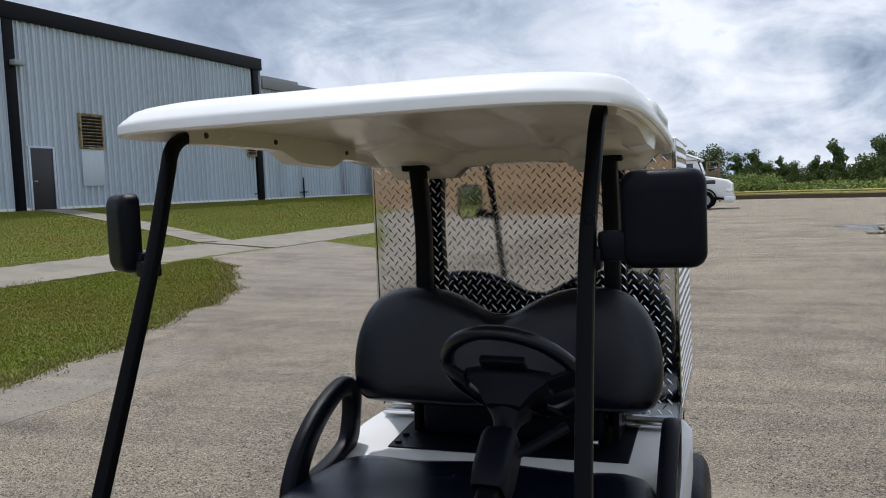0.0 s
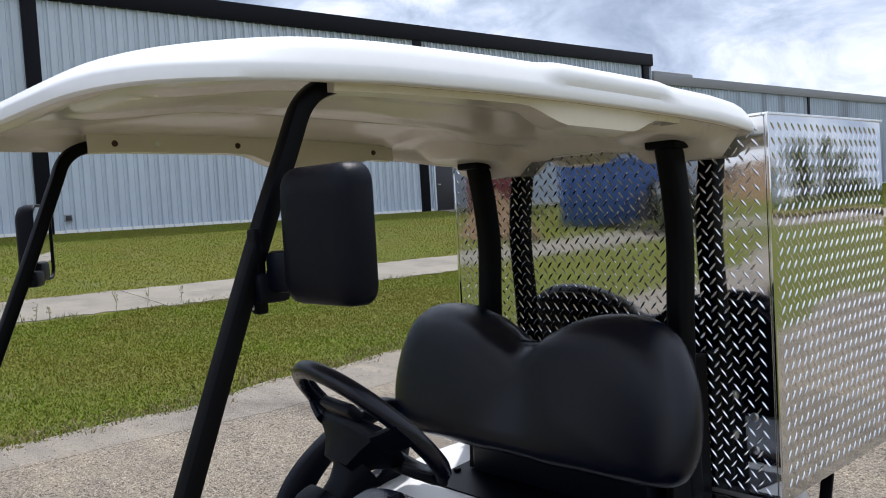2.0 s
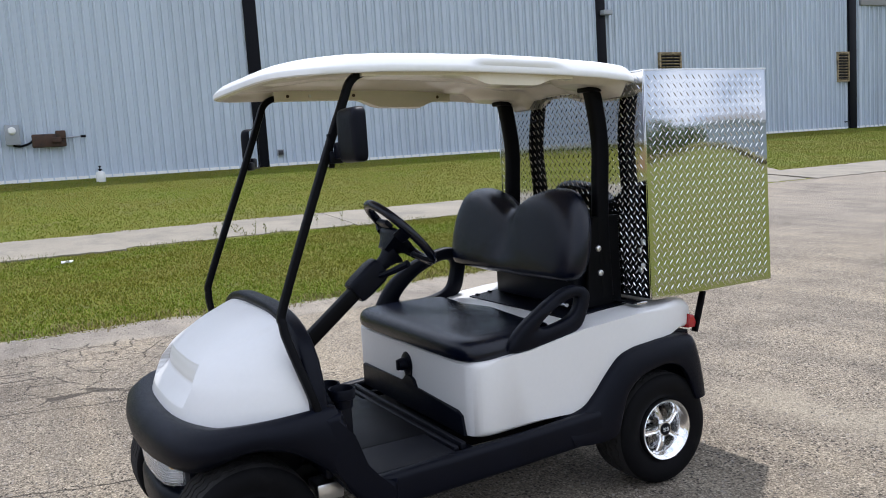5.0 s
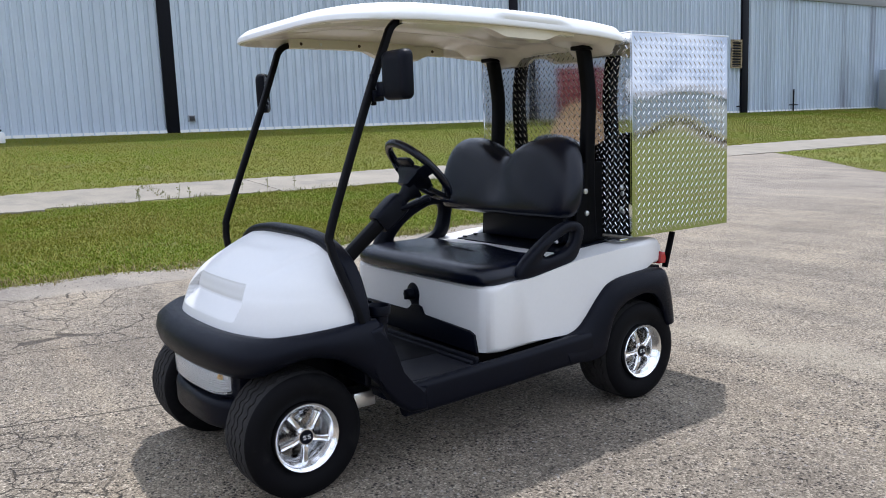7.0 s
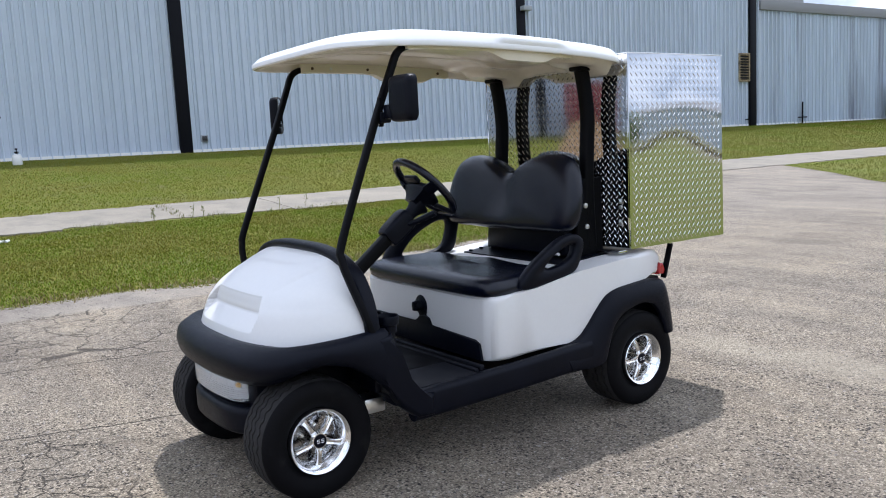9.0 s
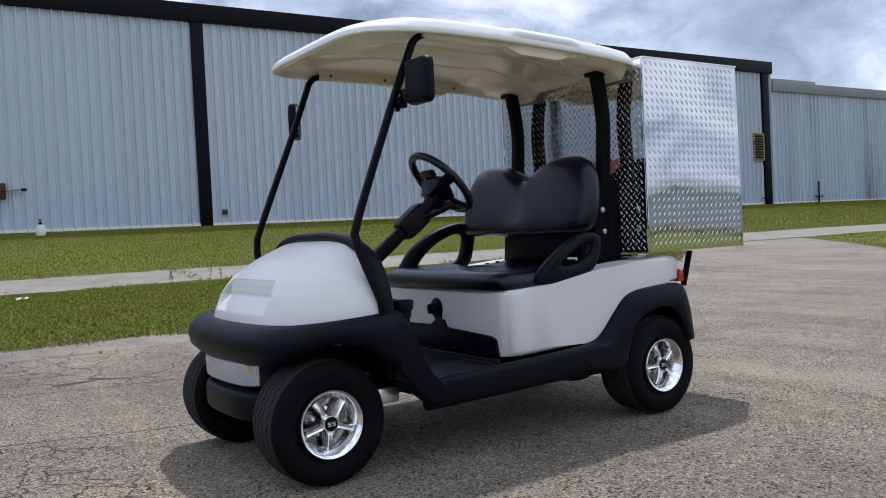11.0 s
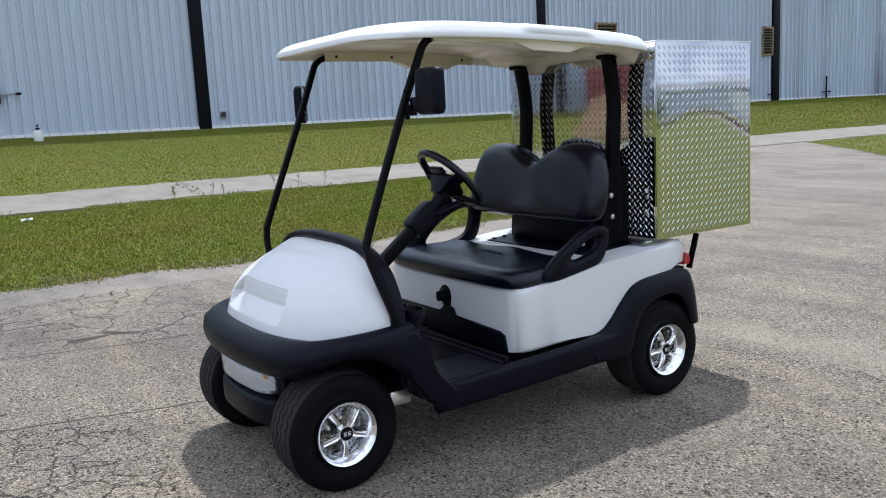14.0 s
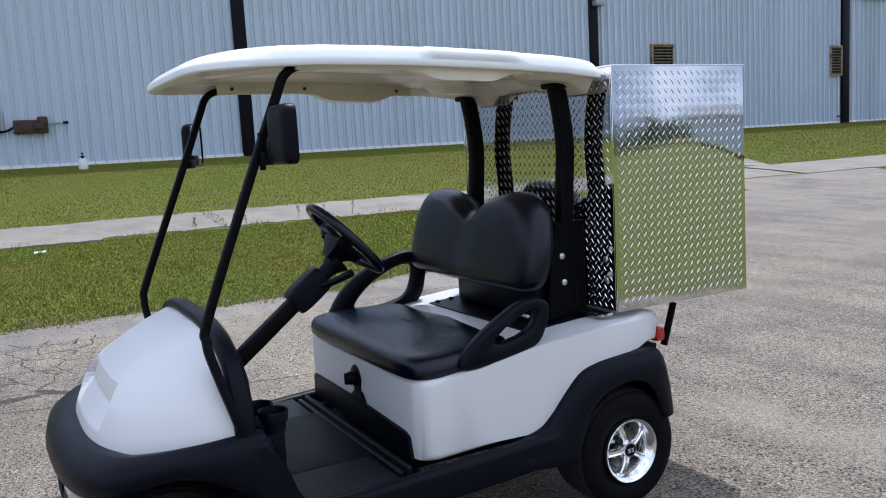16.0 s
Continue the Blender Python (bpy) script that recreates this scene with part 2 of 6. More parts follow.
def foliage(name, colour, dry, amount=0.5, lush=None):
    """Leaves or blades that vary from piece to piece and from patch to patch."""
    m = bpy.data.materials.new(name)
    m.use_nodes = True
    nt = m.node_tree
    b = nt.nodes["Principled BSDF"]
    b.inputs["Roughness"].default_value, b.inputs["Specular IOR Level"].default_value = 0.75, 0.10
    b.inputs["Subsurface Weight"].default_value = 0.0
    geo, co = nt.nodes.new("ShaderNodeNewGeometry"), nt.nodes.new("ShaderNodeTexCoord")
    big, mix, scale = nt.nodes.new("ShaderNodeTexNoise"), nt.nodes.new("ShaderNodeMix"), nt.nodes.new("ShaderNodeVectorMath")
    big.inputs["Scale"].default_value, big.inputs["Detail"].default_value = 0.55, 6.0
    add, ramp = nt.nodes.new("ShaderNodeMath"), nt.nodes.new("ShaderNodeMapRange")
    mix.data_type, scale.operation, add.operation = "RGBA", "SCALE", "MULTIPLY_ADD"
    mix.inputs["A"].default_value, mix.inputs["B"].default_value = (*colour, 1), (*dry, 1)
    if lush:
        zone, zone_fac, zone_mix = nt.nodes.new("ShaderNodeTexNoise"), nt.nodes.new("ShaderNodeMapRange"), nt.nodes.new("ShaderNodeMix")
        zone.inputs["Scale"].default_value, zone.inputs["Detail"].default_value, zone.inputs["Distortion"].default_value = 0.42, 7.0, 0.6
        zone_mix.data_type = "RGBA"
        zone_mix.inputs["A"].default_value, zone_mix.inputs["B"].default_value = (*colour, 1), (*lush, 1)
        zone_fac.inputs["From Min"].default_value, zone_fac.inputs["From Max"].default_value = 0.44, 0.57
        nt.links.new(co.outputs["Object"], zone.inputs["Vector"]), nt.links.new(zone.outputs["Fac"], zone_fac.inputs["Value"])
        nt.links.new(zone_fac.outputs[0], zone_mix.inputs["Factor"]), nt.links.new(zone_mix.outputs["Result"], mix.inputs["A"])
    nt.links.new(co.outputs["Object"], big.inputs["Vector"])
    nt.links.new(geo.outputs["Random Per Island"], add.inputs[0])
    add.inputs[1].default_value = 0.55
    nt.links.new(big.outputs["Fac"], add.inputs[2])
    ramp.inputs["From Min"].default_value, ramp.inputs["From Max"].default_value = 0.95 - amount, 1.25 - 0.4 * amount
    nt.links.new(add.outputs[0], ramp.inputs["Value"]), nt.links.new(ramp.outputs[0], mix.inputs["Factor"])
    val = nt.nodes.new("ShaderNodeMapRange")
    val.inputs["To Min"].default_value, val.inputs["To Max"].default_value = 0.88, 1.12
    nt.links.new(geo.outputs["Random Per Island"], val.inputs["Value"])
    nt.links.new(mix.outputs["Result"], scale.inputs[0]), nt.links.new(val.outputs[0], scale.inputs["Scale"])
    nt.links.new(scale.outputs[0], b.inputs["Base Color"])
    return m


M_BLADE = foliage("grass_blades", (0.138, 0.150, 0.011), (0.205, 0.178, 0.045), 0.36, (0.122, 0.184, 0.008))
M_LEAF = foliage("tree_leaves", (0.078, 0.118, 0.036), (0.120, 0.145, 0.055), 0.4)
M_SHRUB = foliage("shrub_leaves", (0.165, 0.235, 0.055), (0.24, 0.26, 0.10), 0.4)
M_WEED = foliage("tall_weeds", (0.13, 0.17, 0.06), (0.22, 0.19, 0.10), 0.5)


def ground_material(name, kind):
    """Turf, or worn asphalt with exposed stones and a net of cracks."""
    m = bpy.data.materials.new(name)
    m.use_nodes = True
    nt = m.node_tree
    b = nt.nodes["Principled BSDF"]
    b.inputs["Specular IOR Level"].default_value = 0.25
    L = nt.links.new
    co = nt.nodes.new("ShaderNodeTexCoord")

    def noise_tex(scale, detail=5.0, rough=0.6, distort=0.0):
        n = nt.nodes.new("ShaderNodeTexNoise")
        n.inputs["Scale"].default_value, n.inputs["Detail"].default_value, n.inputs["Roughness"].default_value, n.inputs["Distortion"].default_value = scale, detail, rough, distort
        L(co.outputs["Object"], n.inputs["Vector"])
        return n

    def ramp(src, stops):
        r = nt.nodes.new("ShaderNodeValToRGB")
        e = r.color_ramp.elements
        while len(e) < len(stops):
            e.new(0.5)
        for el, (p, c) in zip(e, stops):
            el.position, el.color = p, (*c, 1) if len(c) == 3 else c
        L(src, r.inputs[0])
        return r.outputs[0]

    def mix(fac, a, c, mode="MIX"):
        n = nt.nodes.new("ShaderNodeMix")
        n.data_type, n.blend_type = "RGBA", mode
        for s, k in ((fac, "Factor"), (a, "A"), (c, "B")):
            if isinstance(s, (int, float)):
                n.inputs[k].default_value = s
            elif isinstance(s, tuple):
                n.inputs[k].default_value = (*s, 1)
            else:
                L(s, n.inputs[k])
        return n.outputs["Result"]

    bump = nt.nodes.new("ShaderNodeBump")
    if kind == "turf":
        patch, fine, dry = noise_tex(0.35, 6, 0.6, 0.3), noise_tex(14, 6, 0.7), noise_tex(0.9, 7, 0.65, 0.5)
        c = ramp(fine.outputs["Fac"], [(0.3, (0.086, 0.090, 0.008)), (0.52, (0.116, 0.122, 0.010)), (0.72, (0.146, 0.148, 0.018))])
        c = mix(ramp(patch.outputs["Fac"], [(0.42, (0, 0, 0)), (0.62, (0.55, 0.55, 0.55))]), c, (0.105, 0.130, 0.017))
        c = mix(ramp(dry.outputs["Fac"], [(0.54, (0, 0, 0)), (0.74, (0.75, 0.75, 0.75))]), c, (0.125, 0.112, 0.050))
        L(fine.outputs["Fac"], bump.inputs["Height"])
        bump.inputs["Strength"].default_value, bump.inputs["Distance"].default_value = 0.9, 0.05
        b.inputs["Roughness"].default_value = 0.9
    else:
        def math_node(op, *args):
            n = nt.nodes.new("ShaderNodeMath")
            n.operation = op
            for i, v in enumerate(args):
                if isinstance(v, (int, float)):
                    n.inputs[i].default_value = v
                else:
                    L(v, n.inputs[i])
            return n.outputs[0]

        def ease(v, lo, hi):
            n = nt.nodes.new("ShaderNodeMapRange")
            n.interpolation_type = "SMOOTHSTEP"
            n.inputs["From Min"].default_value, n.inputs["From Max"].default_value = lo, hi
            L(v, n.inputs["Value"])
            return n.outputs[0]

        def cells(scale, feature="F1", vec=None):
            n = nt.nodes.new("ShaderNodeTexVoronoi")
            n.feature = feature
            n.inputs["Scale"].default_value = scale
            L(vec or co.outputs["Object"], n.inputs["Vector"])
            return n

        def grey(lo, hi, a, z):
            return [(lo, (a, a, a)), (hi, (z, z, z))]

        xyz = nt.nodes.new("ShaderNodeSeparateXYZ")
        L(co.outputs["Object"], xyz.inputs[0])
        px, py = xyz.outputs["X"], xyz.outputs["Y"]
        # stones in binder
        stones, pits, big = cells(128.0), cells(76.0), cells(48.0)
        sep, sep2, sep3 = (nt.nodes.new("ShaderNodeSeparateColor") for _ in range(3))
        L(stones.outputs["Color"], sep.inputs[0]), L(pits.outputs["Color"], sep2.inputs[0]), L(big.outputs["Color"], sep3.inputs[0])
        grit = noise_tex(118, 4, 0.78)
        c = ramp(sep.outputs[0], [(0.0, (0.140, 0.119, 0.092)), (0.35, (0.255, 0.218, 0.167)), (0.8, (0.342, 0.293, 0.226)), (1.0, (0.53, 0.462, 0.365))])
        c = mix(1.0, c, ramp(grit.outputs["Fac"], [(0.32, (0.44, 0.43, 0.42)), (0.48, (0.94, 0.94, 0.94)), (0.68, (1.32, 1.32, 1.32))]), "MULTIPLY")
        # smoother, paler ground on the drive and along the lawn
        drive = math_node("MULTIPLY", ease(math_node("MULTIPLY_ADD", px, -0.7, py), 7.0, 15.0), math_node("SUBTRACT", 1.0, ease(px, -5.0, -0.5)))
        edge_noise = noise_tex(1.1, 5, 0.6)
        strip_x = math_node("MULTIPLY_ADD", math_node("SUBTRACT", edge_noise.outputs["Fac"], 0.5), 0.35, px)
        band = math_node("MULTIPLY", math_node("SUBTRACT", 1.0, ease(strip_x, -4.32, -4.16)), math_node("SUBTRACT", 1.0, ease(py, 3.0, 6.0)))
        smooth = math_node("MAXIMUM", math_node("MULTIPLY", drive, 0.65), math_node("MULTIPLY", band, 0.8))
        pit = math_node("MULTIPLY", ease(sep2.outputs[1], 0.70, 0.78), math_node("SUBTRACT", 1.0, ease(pits.outputs["Distance"], 0.30, 0.55)))
        clot = math_node("MULTIPLY", ease(sep3.outputs[1], 0.86, 0.9), math_node("SUBTRACT", 1.0, ease(big.outputs["Distance"], 0.25, 0.5)))
        pit = math_node("MULTIPLY", math_node("MAXIMUM", pit, clot), math_node("SUBTRACT", 1.0, smooth))
        rag = noise_tex(2.6, 6, 0.7)
        pit = math_node("MULTIPLY", pit, ease(rag.outputs["Fac"], 0.30, 0.56))
        c = mix(math_node("MULTIPLY", drive, 0.62), c, (0.235, 0.210, 0.180))
        c = mix(math_node("MULTIPLY", band, 0.75), c, (0.29, 0.26, 0.22))
        c = mix(math_node("MULTIPLY", pit, 0.9), c, (0.030, 0.026, 0.024))
        # patches, stains and long streaks
        streak = nt.nodes.new("ShaderNodeTexNoise")
        turn = nt.nodes.new("ShaderNodeMapping")
        turn.inputs["Rotation"].default_value, turn.inputs["Scale"].default_value = (0, 0, radians(32)), (0.22, 2.4, 1.0)
        L(co.outputs["Object"], turn.inputs["Vector"]), L(turn.outputs[0], streak.inputs["Vector"])
        streak.inputs["Scale"].default_value, streak.inputs["Detail"].default_value, streak.inputs["Roughness"].default_value = 1.0, 7.0, 0.65
        c = mix(1.0, c, ramp(streak.outputs["Fac"], [(0.32, (0.80, 0.80, 0.81)), (0.48, (1.0, 1.0, 1.0)), (0.60, (1.12, 1.11, 1.08)), (0.70, (1.30, 1.27, 1.21))]), "MULTIPLY")
        patch = noise_tex(0.6, 8, 0.70, 0.7)
        c = mix(1.0, c, ramp(patch.outputs["Fac"], [(0.34, (0.74, 0.73, 0.73)), (0.5, (1.0, 1.0, 1.0)), (0.66, (1.16, 1.14, 1.10))]), "MULTIPLY")
        # a net of block cracks in worn zones, and a few long cracks along the lane
        warp = noise_tex(3.2, 6, 0.7)
        wadd = nt.nodes.new("ShaderNodeVectorMath")
        wadd.operation = "MULTIPLY_ADD"
        L(warp.outputs["Color"], wadd.inputs[0])
        wadd.inputs[1].default_value = (0.15, 0.15, 0.0)
        L(co.outputs["Object"], wadd.inputs[2])
        gate = noise_tex(1.5, 4, 0.6).outputs["Fac"]
        wx = math_node("MULTIPLY_ADD", math_node("SUBTRACT", noise_tex(1.1, 4, 0.6).outputs["Fac"], 0.5), 1.6, px)
        lane = math_node("MULTIPLY", math_node("MULTIPLY", ease(wx, -4.5, -4.1), math_node("SUBTRACT", 1.0, ease(wx, -2.9, -1.7))), math_node("SUBTRACT", 1.0, ease(py, -0.6, 0.8)))
        front = math_node("MULTIPLY", math_node("SUBTRACT", 1.0, ease(py, -1.7, -0.5)), math_node("MULTIPLY", ease(wx, -1.5, -0.7), math_node("SUBTRACT", 1.0, ease(wx, 0.0, 1.1))))
        total = None
        for sc, width, zone in ((3.6, 0.022, lane), (6.0, 0.026, front)):
            cell = cells(sc, "DISTANCE_TO_EDGE", wadd.outputs[0])
            line = math_node("SUBTRACT", 1.0, ease(cell.outputs["Distance"], width * 0.35, width))
            line = math_node("MULTIPLY", line, ease(math_node("MULTIPLY_ADD", gate, 0.9, zone), 1.10, 1.36))
            total = line if total is None else math_node("MAXIMUM", total, line)
        bend = math_node("ADD", math_node("MULTIPLY", math_node("SUBTRACT", noise_tex(0.9, 2, 0.5).outputs["Fac"], 0.5), 0.30), math_node("MULTIPLY", math_node("SUBTRACT", noise_tex(9.0, 4, 0.6).outputs["Fac"], 0.5), 0.05))
        for x0, slope, w, y_end in ((-0.55, 0.25, 0.011, 0.4), (-2.09, 0.20, 0.011, 1.2), (-4.22, -0.02, 0.007, 5.0), (2.9, 0.03, 0.007, 30.0), (3.5, -0.02, 0.006, 30.0)):
            off = math_node("ABSOLUTE", math_node("SUBTRACT", math_node("ADD", px, bend), math_node("MULTIPLY_ADD", py, slope, x0)))
            line = math_node("SUBTRACT", 1.0, ease(off, w * 0.3, w))
            line = math_node("MULTIPLY", line, math_node("SUBTRACT", 1.0, ease(py, y_end - 1.0, y_end)))
            total = math_node("MAXIMUM", total, math_node("MULTIPLY", line, ease(gate, 0.34, 0.42)))
        # a trail of pale spilled sand behind the cart
        along = math_node("MULTIPLY_ADD", px, -0.13, py)
        away = math_node("ABSOLUTE", math_node("ADD", math_node("SUBTRACT", along, 1.98), math_node("MULTIPLY", math_node("SUBTRACT", rag.outputs["Fac"], 0.5), 0.5)))
        sand = math_node("MULTIPLY", math_node("SUBTRACT", 1.0, ease(away, 0.04, 0.34)), math_node("MULTIPLY", ease(px, -0.6, 0.2), math_node("SUBTRACT", 1.0, ease(px, 1.5, 2.6))))
        c = mix(math_node("MULTIPLY", sand, 0.5), c, (0.44, 0.385, 0.29))
        c = mix(math_node("MULTIPLY", total, 0.74), c, (0.028, 0.024, 0.021))
        h = math_node("MULTIPLY_ADD", grit.outputs["Fac"], 0.9, math_node("MULTIPLY", stones.outputs["Distance"], -0.35))
        h = math_node("SUBTRACT", h, math_node("MULTIPLY_ADD", total, 1.2, math_node("MULTIPLY", pit, 0.8)))
        L(h, bump.inputs["Height"])
        bump.inputs["Strength"].default_value, bump.inputs["Distance"].default_value = 1.0, 0.016
        b.inputs["Roughness"].default_value = 0.9
    L(c, b.inputs["Base Color"])
    L(bump.outputs[0], b.inputs["Normal"])
    return m


M_TURF = ground_material("turf", "turf")
M_ASPHALT = ground_material("worn_asphalt", "asphalt")


# ---- mesh helpers ----
def finish(name, bm, mat, smooth=True, angle=35):
    me = bpy.data.meshes.new(name)
    bmesh.ops.recalc_face_normals(bm, faces=bm.faces)
    bm.to_mesh(me)
    bm.free()
    me.materials.append(mat)
    if smooth:
        for p in me.polygons:
            p.use_smooth = True
        me.set_sharp_from_angle(angle=radians(angle))
    return me


def part(name, bm, mat, parent=None, label="", smooth=True, angle=35, at=None):
    ob = new(name, finish(name, bm, mat, smooth, angle))
    if at is not None:
        ob.matrix_basis = at
    ob.parent = parent
    return tagged(ob, label)


def thing(name, label, category, group="", kind="", at=None):
    ob = new(name)
    ob.empty_display_size = 0.1
    if at is not None:
        ob.matrix_basis = at
    return tagged(ob, label, category, group, kind)


def raw(name, verts, faces, mat, smooth=False):
    me = bpy.data.meshes.new(name)
    me.from_pydata(verts, [], faces)
    me.materials.append(mat)
    if smooth:
        for p in me.polygons:
            p.use_smooth = True
    return me


def add_box(bm, x0, x1, y0, y1, z0, z1, bevel=0.0, seg=2):
    r = bmesh.ops.create_cube(bm, size=1.0, matrix=Matrix.Translation(((x0 + x1) / 2, (y0 + y1) / 2, (z0 + z1) / 2)) @ Matrix.Diagonal((x1 - x0, y1 - y0, z1 - z0, 1)))
    if bevel:
        vs = set(r["verts"])
        es = [e for e in bm.edges if e.verts[0] in vs and e.verts[1] in vs]
        bmesh.ops.bevel(bm, geom=es, offset=bevel, segments=seg, profile=0.5, affect="EDGES")
    return bm


def boxed(x0, x1, y0, y1, z0, z1, bevel=0.0, seg=2):
    return add_box(bmesh.new(), x0, x1, y0, y1, z0, z1, bevel, seg)


def loft(rings, close=True, cap=True, bm=None):
    """Rings of equally many points, joined one to the next."""
    bm = bm or bmesh.new()
    vs = [[bm.verts.new(p) for p in ring] for ring in rings]
    n = len(vs[0])
    for a, b in zip(vs, vs[1:]):
        for i in range(n if close else n - 1):
            j = (i + 1) % n
            bm.faces.new((a[i], a[j], b[j], b[i]))
    if cap and close:
        bm.faces.new(vs[0][::-1])
        bm.faces.new(vs[-1])
    return bm


def curve_points(pts, per=8, closed=False):
    """Catmull-Rom through the points."""
    pts = [Vector(p) for p in pts]
    out, n = [], len(pts)
    for i in range(n if closed else n - 1):
        if closed:
            p0, p1, p2, p3 = (pts[(i + k - 1) % n] for k in range(4))
        else:
            p0, p1, p2, p3 = pts[max(i - 1, 0)], pts[i], pts[i + 1], pts[min(i + 2, n - 1)]
        for k in range(per):
            t = k / per
            out.append(0.5 * ((2 * p1) + (p2 - p0) * t + (2 * p0 - 5 * p1 + 4 * p2 - p3) * t * t + (3 * p1 - p0 - 3 * p2 + p3) * t ** 3))
    if not closed:
        out.append(pts[-1])
    return out


def tube(pts, profile, closed=False, up=(0, 0, 1), bm=None):
    """Sweeps a profile of (side, up) offsets along points; profile may be a function of the share of the way."""
    bm = bm or bmesh.new()
    rings, n, up = [], len(pts), Vector(up)
    for i, p in enumerate(pts):
        d = (pts[(i + 1) % n] - pts[i - 1]) if closed else (pts[min(i + 1, n - 1)] - pts[max(i - 1, 0)])
        d.normalize()
        side = d.cross(up)
        side = side.normalized() if side.length > 1e-5 else Vector((1, 0, 0))
        top = side.cross(d)
        pr = profile(i / max(n - 1, 1)) if callable(profile) else profile
        rings.append([p + side * a + top * b for a, b in pr])
    if closed:
        return loft(rings + [rings[0]], True, False, bm)
    return loft(rings, True, True, bm)


def circle(r, n=12, ry=None):
    return [(r * math.cos(2 * math.pi * i / n), (ry or r) * math.sin(2 * math.pi * i / n)) for i in range(n)]


def rounded(w, h, r=0.006, n=3):
    """A rectangle with rounded corners, as a profile."""
    out = []
    for cx, cy, a0 in ((w / 2 - r, h / 2 - r, 0), (-w / 2 + r, h / 2 - r, 90), (-w / 2 + r, -h / 2 + r, 180), (w / 2 - r, -h / 2 + r, 270)):
        for k in range(n + 1):
            a = radians(a0 + 90 * k / n)
            out.append((cx + r * math.cos(a), cy + r * math.sin(a)))
    return out


def lathe(profile, n=48, axis="x", bm=None):
    """Turns (radius, along) points round an axis."""
    bm = bm or bmesh.new()
    rings = []
    for r, x in profile:
        ring = []
        for i in range(n):
            a = 2 * math.pi * i / n
            ring.append({"x": (x, r * math.cos(a), r * math.sin(a)), "z": (r * math.cos(a), r * math.sin(a), x), "y": (r * math.sin(a), x, r * math.cos(a))}[axis])
        rings.append(ring)
    return loft(rings, True, True, bm)


def extruded(outline, axis, a, b, bevel=0.0, seg=3):
    """A flat outline of (u, v) points given depth along an axis from a to b: 'x' takes (y, z), 'y' takes (x, z), 'z' takes (x, y)."""
    bm = bmesh.new()

    def put(u, v, d):
        return {"x": (d, u, v), "y": (u, d, v), "z": (u, v, d)}[axis]

    lo, hi = [bm.verts.new(put(u, v, a)) for u, v in outline], [bm.verts.new(put(u, v, b)) for u, v in outline]
    n = len(outline)
    bm.faces.new(lo[::-1])
    bm.faces.new(hi)
    for i in range(n):
        bm.faces.new((lo[i], lo[(i + 1) % n], hi[(i + 1) % n], hi[i]))
    if bevel:
        es = [e for e in bm.edges if len({v in lo for v in e.verts}) == 1]
        bmesh.ops.bevel(bm, geom=es, offset=bevel, segments=seg, profile=0.5, affect="EDGES")
    return bm


def lerp_table(table, v):
    xs, ys = zip(*table)
    return float(np.interp(v, xs, ys))


def smoothstep(a, b, v):
    t = min(max((v - a) / (b - a), 0.0), 1.0)
    return t * t * (3 - 2 * t)


# ---- ground, pavement and path ----
PROFILE = [(-1600, 1.42), (-22.44, 1.42), (-18.0, 0.95), (-13.1, 0.37), (-11.0, 0.22), (-8.0, 0.08), (-5.0, 0.0), (1600, 0.0)]
KERB_LEFT = [(-90, -22.0), (-34, -14.0), (-20, -8.5), (-12, -5.8), (-4.5, -5.0), (1.5, -5.0), (3.0, -5.2), (4.9, -5.75), (6.1, -6.05), (8.3, -6.9), (9.6, -7.55), (10.5, -8.2), (11.3, -8.9), (12.2, -9.7), (12.9, -10.5), (13.4, -11.02), (60, -11.02)]
KERB_RIGHT = [(-90, 8.0), (-14, 6.0), (-5, 4.6), (-2, 3.6), (6, 3.3), (11, 3.6), (15, 4.3), (28, 5.2), (34, 9.0), (40, 30), (60, 32)]
WALL_X = -22.44


def height(x):
    return lerp_table(PROFILE, x)


def wobble(y, k=0.0):
    return 0.10 * math.sin(1.7 * y + k) + 0.07 * math.sin(4.3 * y + 2 * k) + 0.05 * noise.noise((y * 2.2, k, 0))


xs = [-1600, -300, -60, -30, -22.44, -20.2, -18, -15.5, -13.1, -11, -9.5, -8, -6.5, -5, -2, 2, 5, 12, 40, 300, 1600]
ys = [-1600, -300, -90, -50, -25, -10, 0, 10, 20, 30, 45, 60, 90, 150, 400, 1600]
verts = [(x, y, height(x) - 0.012) for y in ys for x in xs]
faces = [(j * len(xs) + i, j * len(xs) + i + 1, (j + 1) * len(xs) + i + 1, (j + 1) * len(xs) + i) for j in range(len(ys) - 1) for i in range(len(xs) - 1)]
ground = tagged(new("ground", raw("ground", verts, faces, M_TURF)), "mown lawn and rough grassland rising to the warehouse", "ground", kind="structure")


def strip(name, left, right, y0, y1, step, lift, mat, inner=12):
    vs, fs, n = [], [], 0
    yy = np.arange(y0, y1 + 1e-6, step)
    for y in yy:
        a, b = left(y), right(y)
        knots = [a + (b - a) * k / (inner + 6) for k in range(inner + 7)]
        vs += [(x, float(y), height(x) + lift) for x in knots]
        n = len(knots)
    for j in range(len(yy) - 1):
        fs += [(j * n + i, j * n + i + 1, (j + 1) * n + i + 1, (j + 1) * n + i) for i in range(n - 1)]
    return raw(name, vs, fs, mat)


road = new("road", strip("road", lambda y: lerp_table(KERB_LEFT, y) + (wobble(y) if y < 13 else 0), lambda y: lerp_table(KERB_RIGHT, y) + wobble(y, 3.0), -80, 58, 0.35, 0.0, M_ASPHALT, 30))
tagged(road, "worn pale asphalt yard with exposed stones and cracks", "road", kind="structure")

